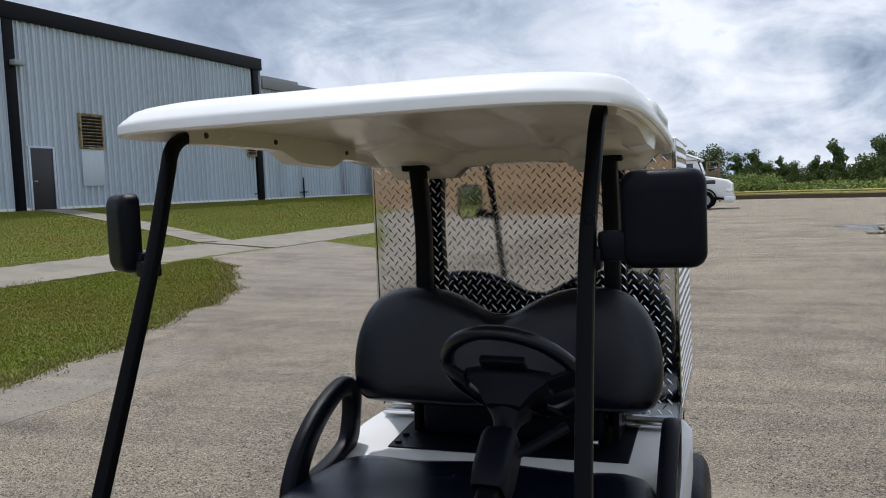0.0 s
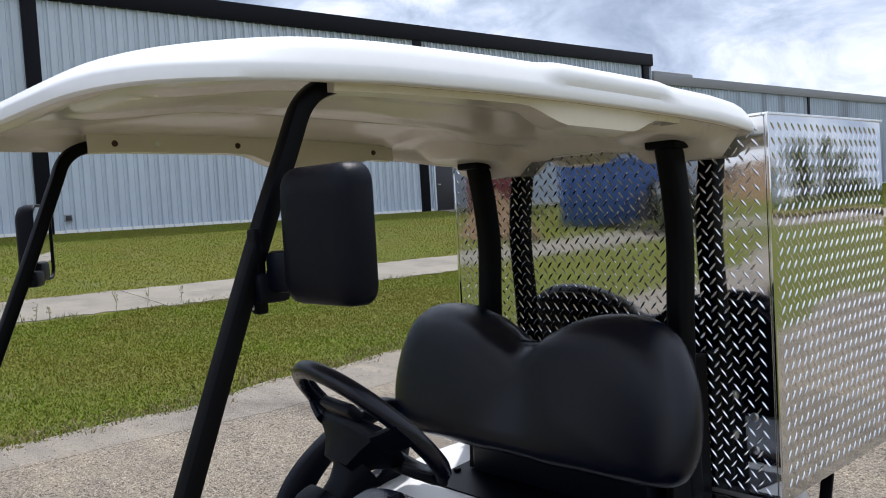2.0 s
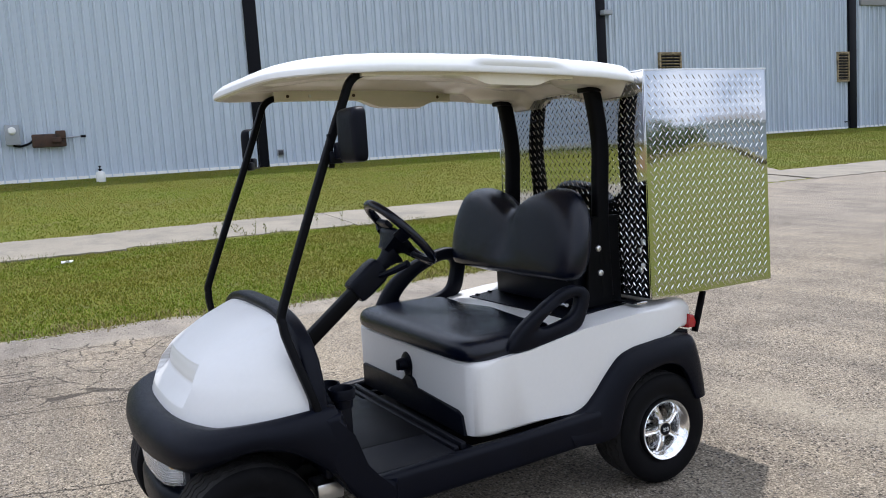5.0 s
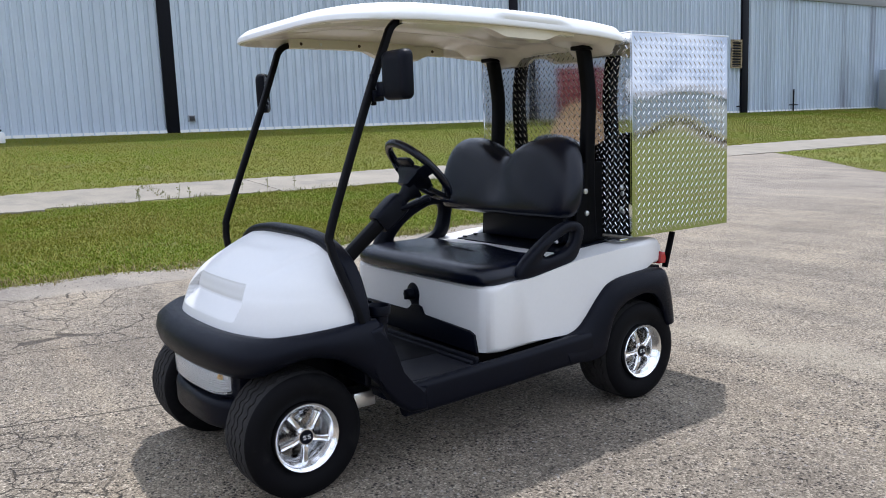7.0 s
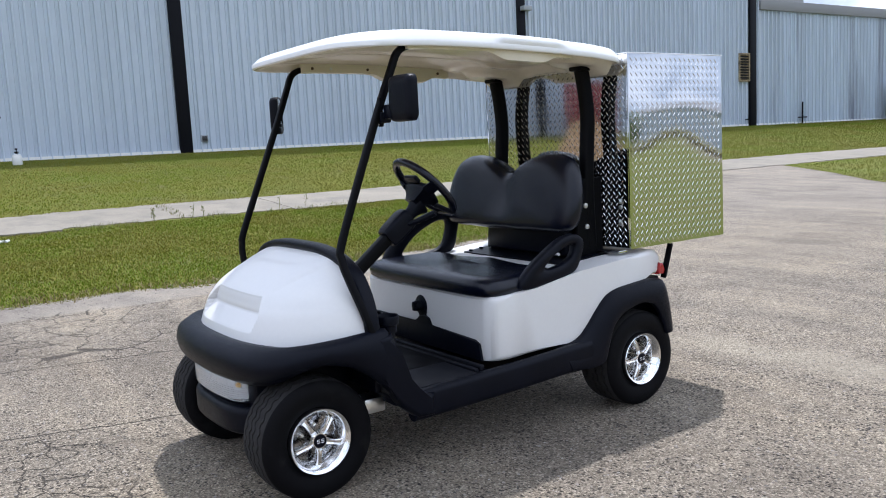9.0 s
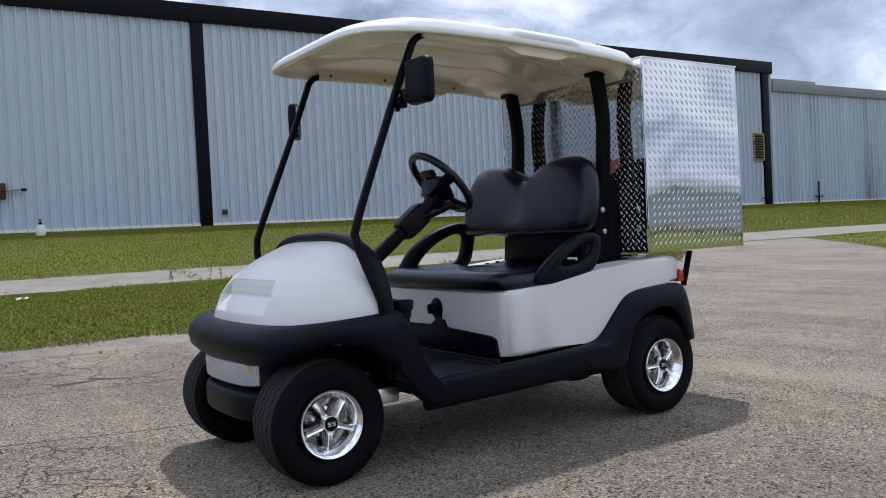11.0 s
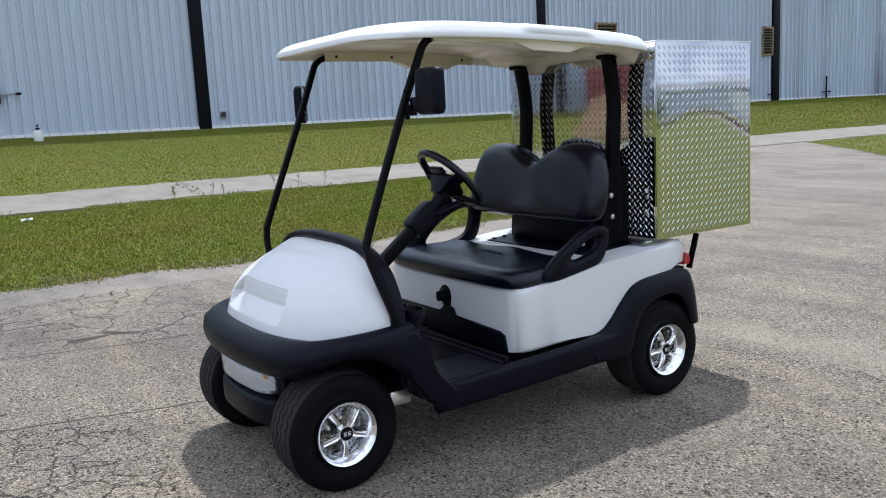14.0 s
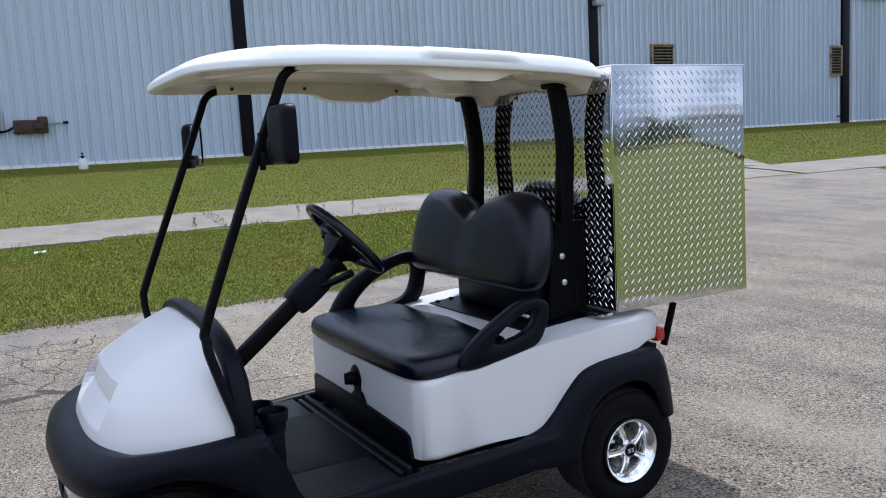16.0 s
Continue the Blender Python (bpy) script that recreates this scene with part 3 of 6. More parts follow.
# the lawn island beyond the drive
ISLAND = [(-10.9, 18.3), (-10.2, 17.9), (-8.4, 16.8), (-6.7, 15.3), (-5.5, 14.5), (-4.8, 14.9), (-4.5, 16.2), (-4.4, 30.0), (-4.8, 36.0), (-7.5, 38.0), (-10.9, 38.0)]


def inside(poly, x, y):
    hit, j = False, len(poly) - 1
    for i in range(len(poly)):
        (xi, yi), (xj, yj) = poly[i], poly[j]
        if (yi > y) != (yj > y) and x < (xj - xi) * (y - yi) / (yj - yi) + xi:
            hit = not hit
        j = i
    return hit


bm = bmesh.new()
bm.faces.new([bm.verts.new((x, y, 0)) for x, y in ISLAND])
bmesh.ops.triangulate(bm, faces=bm.faces)
bmesh.ops.subdivide_edges(bm, edges=bm.edges, cuts=5, use_grid_fill=True)
for v in bm.verts:
    v.co.z = height(v.co.x) + 0.006
tagged(part("lawn_island", bm, M_TURF), "mown grass island between drive and road", "lawn", kind="structure")

# concrete path: slabs with open joints, each its own piece
path = thing("pavement_path", "weathered concrete path of long slabs beside the lawn", "path", kind="structure")
walkway = thing("pavement_walkway", "narrow concrete walkway leading to the black door", "walkway", kind="structure")


def slab_mesh(x0, x1, length, seed):
    rng = random.Random(seed)
    bm = bmesh.new()
    n = 22
    for k in range(n + 1):
        y = -length / 2 + length * k / n
        a, b = x0 + rng.uniform(-0.05, 0.05), x1 + rng.uniform(-0.06, 0.05)
        row = [bm.verts.new((a, y, height(a) - 0.05)), bm.verts.new((a, y, height(a) + 0.006)), bm.verts.new(((a + b) / 2, y, height((a + b) / 2) + 0.016)),
               bm.verts.new((b, y, height(b) + 0.006)), bm.verts.new((b, y, height(b) - 0.05))]
        if k:
            for i in range(4):
                bm.faces.new((last[i], last[i + 1], row[i + 1], row[i]))
        if k in (0, n):
            bm.faces.new(row)
        last = row
    return finish("slab", bm, M_CONCRETE, True, 40)


slabs = [slab_mesh(-13.15, -11.05, 3.996, s) for s in (1, 2, 3)]
for k in range(26):
    y = -38.1 + 4.0 * k
    o = new("slab", slabs[k % 3])
    o.location, o.parent = (0.16 * math.sin(k * 2.3), y, 0.006 * math.sin(k * 5.1)), path
walk_line = [Vector((-13.15, 16.45)), Vector((-16.4, 17.75)), Vector((-20.2, 19.1)), Vector((-22.3, 19.5))]
wl = [Vector((p.x, p.y, 0)) for p in curve_points([(p.x, p.y, 0) for p in walk_line], 4)]
for a, b in zip(wl, wl[1:]):
    d = (b - a).normalized()
    s = Vector((-d.y, d.x, 0)) * 0.55
    bm = bmesh.new()
    q = [a + s + d * 0.02, b + s - d * 0.02, b - s - d * 0.02, a - s + d * 0.02]
    top = [bm.verts.new((p.x, p.y, height(p.x) + 0.014)) for p in q]
    low = [bm.verts.new((p.x, p.y, height(p.x) - 0.06)) for p in q]
    bm.faces.new(top)
    for i in range(4):
        bm.faces.new((top[i], top[(i + 1) % 4], low[(i + 1) % 4], low[i]))
    part("slab", bm, M_CONCRETE, walkway, smooth=False)

# ---- the warehouse ----
warehouse = thing("warehouse", "long ribbed pale-blue steel warehouse with black trim", "warehouse")
annex = thing("warehouse_annex", "lower streaked ribbed steel warehouse wing with grey roof edge", "warehouse")
BASE, EAVE, TOP = 1.38, 7.72, 8.28
RIB = 0.305


def sheet(name, width, z0, z1, rib=RIB, depth=0.088):
    """A roll-formed sheet in the y-z plane, its ribs standing out along +x."""
    line, y = [], 0.0
    while y < width - 0.01:
        line += [(0.0, y), (0.0, y + rib * 0.46), (depth * 0.35, y + rib * 0.49), (depth * 0.35, y + rib * 0.53), (0.0, y + rib * 0.56), (0.0, y + rib * 0.78), (depth, y + rib * 0.84), (depth, y + rib * 0.94)]
        y += rib
    line += [(0.0, width)]
    vs = [(x, yy, z) for z in (z0, z1) for x, yy in line]
    n = len(line)
    return [(x, yy, z) for x, yy, z in vs], [(i, i + 1, n + i + 1, n + i) for i in range(n - 1)]


vs, fs = sheet("wall_sheet", 0.915, BASE, EAVE + 0.05)
sheet_mesh = raw("wall_sheet", vs, fs, M_SIDING)
vs, fs = sheet("wall_sheet", 0.915, BASE, 6.95)
old_mesh = raw("wall_sheet", vs, fs, M_SIDING_OLD)
END = 32.55
k = 0
y = -44.97
while y < END - 0.3:
    o = new("wall_sheet", sheet_mesh)
    o.location, o.parent = (WALL_X, y, 0), warehouse
    y += 0.915
y = 32.9
while y < 75:
    o = new("wall_sheet", old_mesh)
    o.location, o.parent = (WALL_X + 0.02, y, 0), annex
    y += 0.915
part("wall_core", boxed(WALL_X - 30, WALL_X - 0.01, -45, END, BASE - 0.4, TOP - 0.05), M_SIDING, warehouse, smooth=False)
part("wall_core", boxed(WALL_X - 30, WALL_X, 32.9, 75, BASE - 0.4, 6.95), M_SIDING_OLD, annex, smooth=False)
part("fascia", boxed(WALL_X - 0.1, WALL_X + 0.16, -45, END + 0.30, EAVE, TOP, 0.02), M_TRIM, warehouse, "deep black fascia")
part("roof", boxed(WALL_X - 30.2, WALL_X - 0.104, -45, END + 0.2, TOP - 0.05, TOP - 0.01), M_ROOFING, warehouse, smooth=False)
part("fascia", boxed(WALL_X - 0.1, WALL_X + 0.16, 32.86, 75, 6.88, 7.36, 0.02), M_ROOFING, annex, "grey fascia")
part("roof", extruded([(WALL_X - 30, 6.96), (WALL_X - 30, 9.6), (WALL_X - 0.11, 7.3), (WALL_X - 0.11, 6.96)], "y", 32.9, 75), M_ROOFING, annex, smooth=False)
part("roof_vent", boxed(WALL_X - 0.9, WALL_X - 0.2, 33.4, 36.8, 7.2, 7.62, 0.1), M_ROOFING, annex)
part("drip_edge", boxed(WALL_X - 0.004, WALL_X + 0.075, -45, 75, BASE + 0.02, BASE + 0.11), M_PLASTIC, warehouse, smooth=False)
part("footing", boxed(WALL_X - 0.2, WALL_X + 0.03, -45, 75, BASE - 0.5, BASE - 0.064), M_CONCRETE, warehouse, smooth=False)
for y0, y1 in ((-7.9, -7.45), (-21.2, -20.75), (4.95, 5.33), (18.12, 18.54), (32.10, 32.56)):
    part("pilaster", boxed(WALL_X - 0.02, WALL_X + 0.125, y0, y1, BASE - 0.05, EAVE + 0.004, 0.015), M_TRIM, warehouse, "black steel pilaster")
part("pilaster", boxed(WALL_X + 0.0, WALL_X + 0.13, 48.4, 48.7, BASE, 6.88, 0.015), M_TRIM, annex)
part("wall_lamp", boxed(WALL_X + 0.1, WALL_X + 0.36, 18.3, 18.72, 6.2, 6.38, 0.03), M_GREY, warehouse, "small grey flood lamp on the pilaster")
# door
door = part("door", boxed(WALL_X - 0.02, WALL_X + 0.10, 18.86, 19.80, BASE, BASE + 2.12, 0.006), M_DOOR, warehouse, "closed black steel door")
fr = bmesh.new()
add_box(fr, WALL_X - 0.02, WALL_X + 0.122, 18.78, 18.857, BASE, BASE + 2.2, 0.005)
add_box(fr, WALL_X - 0.02, WALL_X + 0.122, 19.803, 19.88, BASE, BASE + 2.2, 0.005)
add_box(fr, WALL_X - 0.02, WALL_X + 0.122, 18.858, 19.802, BASE + 2.124, BASE + 2.2, 0.005)
part("door_frame", fr, M_SIDING, door)
part("door_handle", boxed(WALL_X + 0.10, WALL_X + 0.16, 18.93, 19.05, BASE + 0.98, BASE + 1.03, 0.01), M_GREY, door)
# louvred vents
for y0, y1, z0, z1 in ((21.1, 22.2, 3.56, 4.84), (31.28, 32.06, 3.5, 4.82)):
    vent = part("vent", boxed(WALL_X + 0.0, WALL_X + 0.092, y0 + 0.05, y1 - 0.05, z0 + 0.05, z1 - 0.05), M_TRIM, warehouse, "rust-stained louvred vent")
    fr = bmesh.new()
    for b in ((y0, y0 + 0.06, z0, z1), (y1 - 0.06, y1, z0, z1), (y0 + 0.06, y1 - 0.06, z0, z0 + 0.06), (y0 + 0.06, y1 - 0.06, z1 - 0.06, z1)):
        add_box(fr, WALL_X, WALL_X + 0.14, *b)
    part("vent_frame", fr, M_LOUVRE, vent, smooth=False)
    n = 10
    for i in range(n):
        zc = z0 + 0.1 + (z1 - z0 - 0.2) * i / (n - 1)
        s = part("slat", boxed(-0.055, 0.03, y0 + 0.06, y1 - 0.06, -0.008, 0.008), M_LOUVRE, vent, smooth=False, at=pose(WALL_X + 0.115, 0, zc, 0, -28, 0))
    # a plain patch panel below the vent
    if y0 < 30:
        part("patch_panel", boxed(WALL_X + 0.0, WALL_X + 0.092, y0 + 0.02, y1 - 0.02, z0 - 1.35, z0 - 0.01, 0.004), M_SIDING, vent, "flat pale patch panel")
# fixtures on the wall
meter = thing("meter_box", "grey electric meter box with a round dial on the wall", "meter box")
part("box", boxed(WALL_X + 0.035, WALL_X + 0.2, -1.86, -1.50, 2.44, 2.98, 0.02), M_GREY, meter)
part("dial", lathe([(0.001, 0.0), (0.10, 0.0), (0.10, 0.04), (0.07, 0.07), (0.001, 0.075)], 20), M_PLASTIC, meter, "pale round dial", at=pose(WALL_X + 0.2, -1.68, 2.82))
part("conduit", tube(curve_points([(WALL_X + 0.1, -1.7, 2.43), (WALL_X + 0.1, -1.52, 2.40), (WALL_X + 0.1, -1.3, 2.46), (WALL_X + 0.1, -1.18, 2.55)], 6), circle(0.03, 8)), M_TRIM, meter)
valve = thing("gas_regulator", "rusty iron gas regulator with a pipe stub on the wall", "regulator")
bm = boxed(WALL_X + 0.04, WALL_X + 0.22, -1.22, -0.36, 2.34, 2.70, 0.03)
add_box(bm, WALL_X + 0.04, WALL_X + 0.26, -0.62, -0.36, 2.55, 2.78, 0.03)
part("housing", bm, M_RUST, valve)
part("flange", boxed(WALL_X + 0.2, WALL_X + 0.3, -0.72, -0.48, 2.45, 2.60, 0.02), M_RUST, valve, "orange rusted flange")
part("pipe", tube([Vector((WALL_X + 0.13, -0.36, 2.58)), Vector((WALL_X + 0.13, 0.02, 2.60))], circle(0.022, 8)), M_GREY, valve)
part("pipe_cap", tube([Vector((WALL_X + 0.13, 0.02, 2.60)), Vector((WALL_X + 0.13, 0.16, 2.605))], circle(0.035, 8)), M_TRIM, valve)
outlet = thing("outlet_box", "small grey outlet box low on the wall", "outlet box")
part("box", boxed(WALL_X + 0.035, WALL_X + 0.12, 5.6, 5.82, 1.72, 1.92, 0.015), M_GREY, outlet)
part("cover", boxed(WALL_X + 0.122, WALL_X + 0.135, 5.63, 5.79, 1.75, 1.89, 0.004), M_DOOR, outlet)
tank = thing("gas_bottle", "small white gas bottle with a black valve beside the wall", "gas bottle")
TX, TY = -21.35, 0.36
part("body", lathe([(0.001, 0.0), (0.11, 0.0), (0.122, 0.03), (0.122, 0.22), (0.105, 0.275), (0.04, 0.30), (0.001, 0.30)], 24, "z"), M_PLASTIC, tank, at=pose(TX, TY, height(TX) - 0.02))
part("valve", lathe([(0.001, 0.29), (0.03, 0.29), (0.03, 0.325), (0.055, 0.33), (0.055, 0.36), (0.015, 0.365), (0.015, 0.41), (0.035, 0.415), (0.035, 0.445), (0.001, 0.45)], 14, "z"), M_TRIM, tank, at=pose(TX, TY, height(TX) - 0.02))
pump = thing("standpipe", "thin dark standpipe with a crossbar at the annex wall", "standpipe")
part("pipe", tube([Vector((WALL_X + 0.2, 36.1, BASE - 0.1)), Vector((WALL_X + 0.2, 36.1, BASE + 1.1))], circle(0.04, 8)), M_TRIM, pump)
part("crossbar", boxed(WALL_X + 0.17, WALL_X + 0.23, 35.75, 36.45, BASE + 0.3, BASE + 0.36, 0.01), M_TRIM, pump)
hose = thing("bent_pipe", "short bent black pipe at the foot of the pilaster", "pipe")
part("pipe", tube(curve_points([(WALL_X + 0.15, 31.95, BASE - 0.05), (WALL_X + 0.15, 31.95, BASE + 0.3), (WALL_X + 0.15, 31.7, BASE + 0.32)], 5), circle(0.03, 8)), M_TRIM, hose)
unit = thing("cooling_unit", "grey cooling cabinet on the lawn by the annex", "cabinet")
part("body", boxed(-21.9, -20.3, 43.3, 46.0, 1.25, 3.45, 0.03), M_GREY, unit)
for yy in (43.8, 44.6, 45.4):
    part("grille", boxed(-20.302, -20.27, yy - 0.3, yy + 0.3, 2.6, 3.3, 0.01), M_TRIM, unit)

# ---- far yard: truck, rail, trees ----
truck = thing("lorry", "white long-nosed sleeper lorry parked on the yard", "lorry", at=pose(-0.88, 41.6, 0) @ Matrix.Diagonal((0.86, 0.86, 0.86, 1)))


def mirrored_profile(outline, half, bevel=0.05):
    return extruded(outline, "y", -half, half, bevel)


part("hood", mirrored_profile([(-1.9, 0.75), (-0.15, 0.62), (0.0, 0.75), (-0.04, 1.42), (-0.30, 1.66), (-1.9, 2.0)], 1.0, 0.14), M_TRUCK, truck)
part("cab", mirrored_profile([(-3.65, 0.7), (-1.65, 0.7), (-1.65, 1.98), (-1.92, 2.78), (-2.1, 2.9), (-3.65, 3.0)], 1.1, 0.08), M_TRUCK, truck)
part("sleeper", mirrored_profile([(-5.65, 0.8), (-3.63, 0.8), (-3.63, 2.92), (-1.72, 2.78), (-1.66, 2.90), (-2.9, 3.42), (-3.8, 3.70), (-5.65, 3.74)], 1.16, 0.1), M_TRUCK, truck)
part("bumper", boxed(-0.5, 0.06, -1.15, 1.15, 0.38, 0.72, 0.08), M_TRUCK, truck)
part("chassis", boxed(-7.6, -0.5, -0.45, 0.45, 0.55, 0.85), M_TRIM, truck)
part("side_window", boxed(-3.15, -2.15, -1.125, 1.125, 2.08, 2.68, 0.04), M_GLASS, truck)
part("windscreen", extruded([(-1.62, 2.0), (-1.58, 2.02), (-1.85, 2.76), (-1.91, 2.74)], "y", -1.0, 1.0), M_GLASS, truck)
part("door_handle", boxed(-3.2, -3.0, -1.13, 1.13, 1.5, 1.56, 0.01), M_TRIM, truck)
part("sleeper_window", boxed(-4.9, -4.3, -1.185, 1.185, 2.5, 2.9, 0.03), M_GLASS, truck)
part("air_intake", boxed(-1.6, -0.95, -1.015, 1.015, 1.45, 1.68, 0.02), M_GLASS, truck)
for s in (-1, 1):
    part("headlight", boxed(-0.38, -0.02, s * 0.93 - 0.1, s * 0.93 + 0.1, 0.95, 1.15, 0.03), M_LAMP, truck)
    part("step_tank", tube([Vector((-5.4, s * 0.95, 0.62)), Vector((-3.3, s * 0.95, 0.62))], circle(0.3, 16)), M_CHROME, truck)
    for x in (-1.55, -6.9):
        w = part("wheel", lathe([(0.31, -0.14), (0.5, -0.14), (0.53, -0.08), (0.53, 0.08), (0.5, 0.14), (0.31, 0.14)], 28, "y"), M_TYRE, truck, at=pose(x, s * 0.98, 0.53))
        part("rim", lathe([(0.001, -0.145), (0.18, -0.150), (0.31, -0.152), (0.31, 0.152), (0.18, 0.150), (0.001, 0.145)], 20, "y"), M_GREY, w)
        part("hub", lathe([(0.001, -0.17), (0.10, -0.17), (0.12, -0.153), (0.12, 0.153), (0.10, 0.17), (0.001, 0.17)], 16, "y"), M_TRIM, w)
    arch = [(-1.55 + 0.68 * math.cos(a), 0.55 + 0.66 * math.sin(a)) for a in np.linspace(0.05, math.pi - 0.05, 12)]
    part("wheel_arch", extruded(arch + [(x * 0.9 - 0.155, z * 0.9 + 0.04) for x, z in arch[::-1]], "y", s * 1.02 - 0.14, s * 1.02 + 0.14), M_TRIM, truck)
M_CRATE = material("weathered_timber", (0.20, 0.15, 0.09), 0.8, vary=0.25, scale=4.0)
frame_rack = thing("timber_rack", "tall brown timber rack standing behind the lorry", "rack")
for x in (-3.0, -2.25):
    for yy in (54.0, 54.8):
        part("post", boxed(x - 0.04, x + 0.04, yy - 0.04, yy + 0.04, -0.02, 2.62), M_CRATE, frame_rack, smooth=False)
for zz in (1.72, 2.14, 2.56):
    for yy in (54.0, 54.8):
        part("rail", boxed(-2.96, -2.29, yy - 0.03, yy + 0.03, zz, zz + 0.07), M_CRATE, frame_rack, smooth=False)
part("crate", boxed(-2.95, -2.30, 54.1, 54.7, 1.62, 2.0, 0.02), M_CRATE, frame_rack, smooth=False)

rail = thing("guard_rail", "low yellowed guard rail along the edge of the yard", "guard rail")
pts = [Vector((-30, 66.0, 0)), Vector((-1.5, 58.4, 0)), Vector((8, 52.6, 0)), Vector((26, 47.5, 0)), Vector((60, 44.0, 0))]
line = curve_points(pts, 6)
for z0, hh in ((0.50, 0.075), (0.36, 0.09)):
    part("beam", tube([p + Vector((0, 0, z0)) for p in line], rounded(0.09, hh, 0.02)), M_WOOD, rail)
part("kerb", tube([p + Vector((0, 0.3, 0.08)) for p in line], rounded(0.4, 0.40, 0.04)), M_BARK, rail, "dark earth-stained kerb")
post = boxed(-0.06, 0.06, -0.06, 0.06, -0.05, 0.54)
post_mesh = finish("post", post, M_BARK, False)
for p in line[::2]:
    o = new("post", post_mesh)
    o.location, o.parent = p + Vector((0, 0.12, 0)), rail


def leaf_cloud(rng, centres, radii, count, size):
    """Small leaf quads through a set of clumps, as vertices and faces."""
    w = radii ** 2
    pick = rng.choice(len(centres), count, p=w / w.sum())
    d = rng.normal(size=(count, 3))
    d /= np.linalg.norm(d, axis=1)[:, None]
    r = radii[pick] * rng.uniform(0.35, 1.05, count) ** 0.6
    c = centres[pick] + d * r[:, None] * np.array([1, 1, 0.8])
    u = rng.normal(size=(count, 3))
    u /= np.linalg.norm(u, axis=1)[:, None]
    v = np.cross(u, rng.normal(size=(count, 3)))
    v /= np.linalg.norm(v, axis=1)[:, None]
    s = size * rng.uniform(0.6, 1.4, count)[:, None]
    q = np.stack([c - u * s, c - v * s * 0.55, c + u * s, c + v * s * 0.55], 1).reshape(-1, 3)
    return q, np.arange(count * 4).reshape(-1, 4)


def tree(x, y, h, seed, slim=0.45, leaves=5200, ground_z=0.0):
    rng = np.random.default_rng(seed)
    t = thing("tree", "leafy green tree at the edge of the field", "tree", "trees beyond the yard", at=pose(x, y, ground_z))
    bm = bmesh.new()
    top = Vector((rng.uniform(-0.3, 0.3), rng.uniform(-0.3, 0.3), h * 0.8))
    tr = curve_points([(0, 0, -0.2), (top.x * 0.3, top.y * 0.2, h * 0.25), (top.x * 0.6, top.y * 0.8, h * 0.55), top], 4)
    tube(tr, lambda s: circle(0.035 * h * (1 - 0.85 * s) * 0.6, 8), bm=bm)
    cen, rad = [], []
    for k in range(15):
        s = 0.12 + 0.8 * k / 14
        a, ln = rng.uniform(0, 6.28), h * slim * rng.uniform(0.35, 0.8) * (1.1 - s * 0.7)
        p0 = Vector(tr[min(int(s * len(tr)), len(tr) - 1)])
        p1 = p0 + Vector((math.cos(a) * ln, math.sin(a) * ln, ln * rng.uniform(0.1, 0.6)))
        tube(curve_points([p0, (p0 + p1) / 2 + Vector((0, 0, -0.08 * ln)), p1], 3), lambda q: circle(0.012 * h * (1 - 0.7 * q), 6), bm=bm)
        for f in (0.35, 0.65, 1.0):
            cen.append(p0.lerp(p1, f))
            rad.append(h * slim * rng.uniform(0.14, 0.34) * (1.15 - 0.5 * s))
    cen.append(top + Vector((0, 0, h * 0.08)))
    rad.append(h * slim * 0.2)
    part("trunk", bm, M_BARK, t)
    q, f = leaf_cloud(rng, np.array([list(c) for c in cen]), np.array(rad), leaves, h * 0.020)
    crown = new("crown", raw("crown", q.tolist(), f.tolist(), M_LEAF))
    crown.parent = t
    return t


# tree line beyond the field, and the woods seen mirrored behind the camera
for i, (x, y, h, s) in enumerate([(-4.8, 86, 5.1, 0.74), (-6.8, 88, 4.7, 0.6), (-2.2, 86, 4.2, 0.42), (-0.7, 86, 4.5, 0.48), (-1.6, 84, 3.2, 0.7), (1.7, 86, 3.7, 0.40), (3.1, 86, 3.0, 0.75), (0.6, 87, 3.1, 0.75), (5.2, 87, 3.6, 0.44),
                                   (6.6, 86, 5.2, 0.42), (10.6, 86, 5.1, 0.72), (12.5, 88, 5.6, 0.7), (16, 88, 5.6, 0.7), (-10.5, 88, 4.9, 0.7), (-15, 90, 5.2, 0.7)]):
    tree(x, y, h, 10 + i, s, 6500)
for i, (x, y, h) in enumerate([(62, -14, 6), (64, -2, 5), (63, 6, 7), (61, 16, 8), (62, 26, 9), (64, 38, 9), (60, -34, 7), (-8, -62, 11), (8, -66, 12), (22, -60, 10), (31, 74, 6.6), (28.5, 77, 7.2), (25.5, 79, 6.2), (57, 57, 5.0), (59.5, 52, 4.6), (55, 60, 4.4)]):
    tree(x, y, h, 60 + i, 0.6, 3000)


def thicket(name, label, x0, x1, y0, y1, clumps, hmin, hmax, leaves, size, mat, seed):
    rng = np.random.default_rng(seed)
    cx, cy, hh = rng.uniform(x0, x1, clumps), rng.uniform(y0, y1, clumps), rng.uniform(hmin, hmax, clumps)
    cen = np.stack([cx, cy, hh * 0.45], 1)
    q, f = leaf_cloud(rng, cen, hh * 0.6, leaves, size)
    q[:, 2] = np.maximum(q[:, 2], -0.02)
    return tagged(new(name, raw(name, q.tolist(), f.tolist(), mat)), label, "undergrowth", kind="stuff")


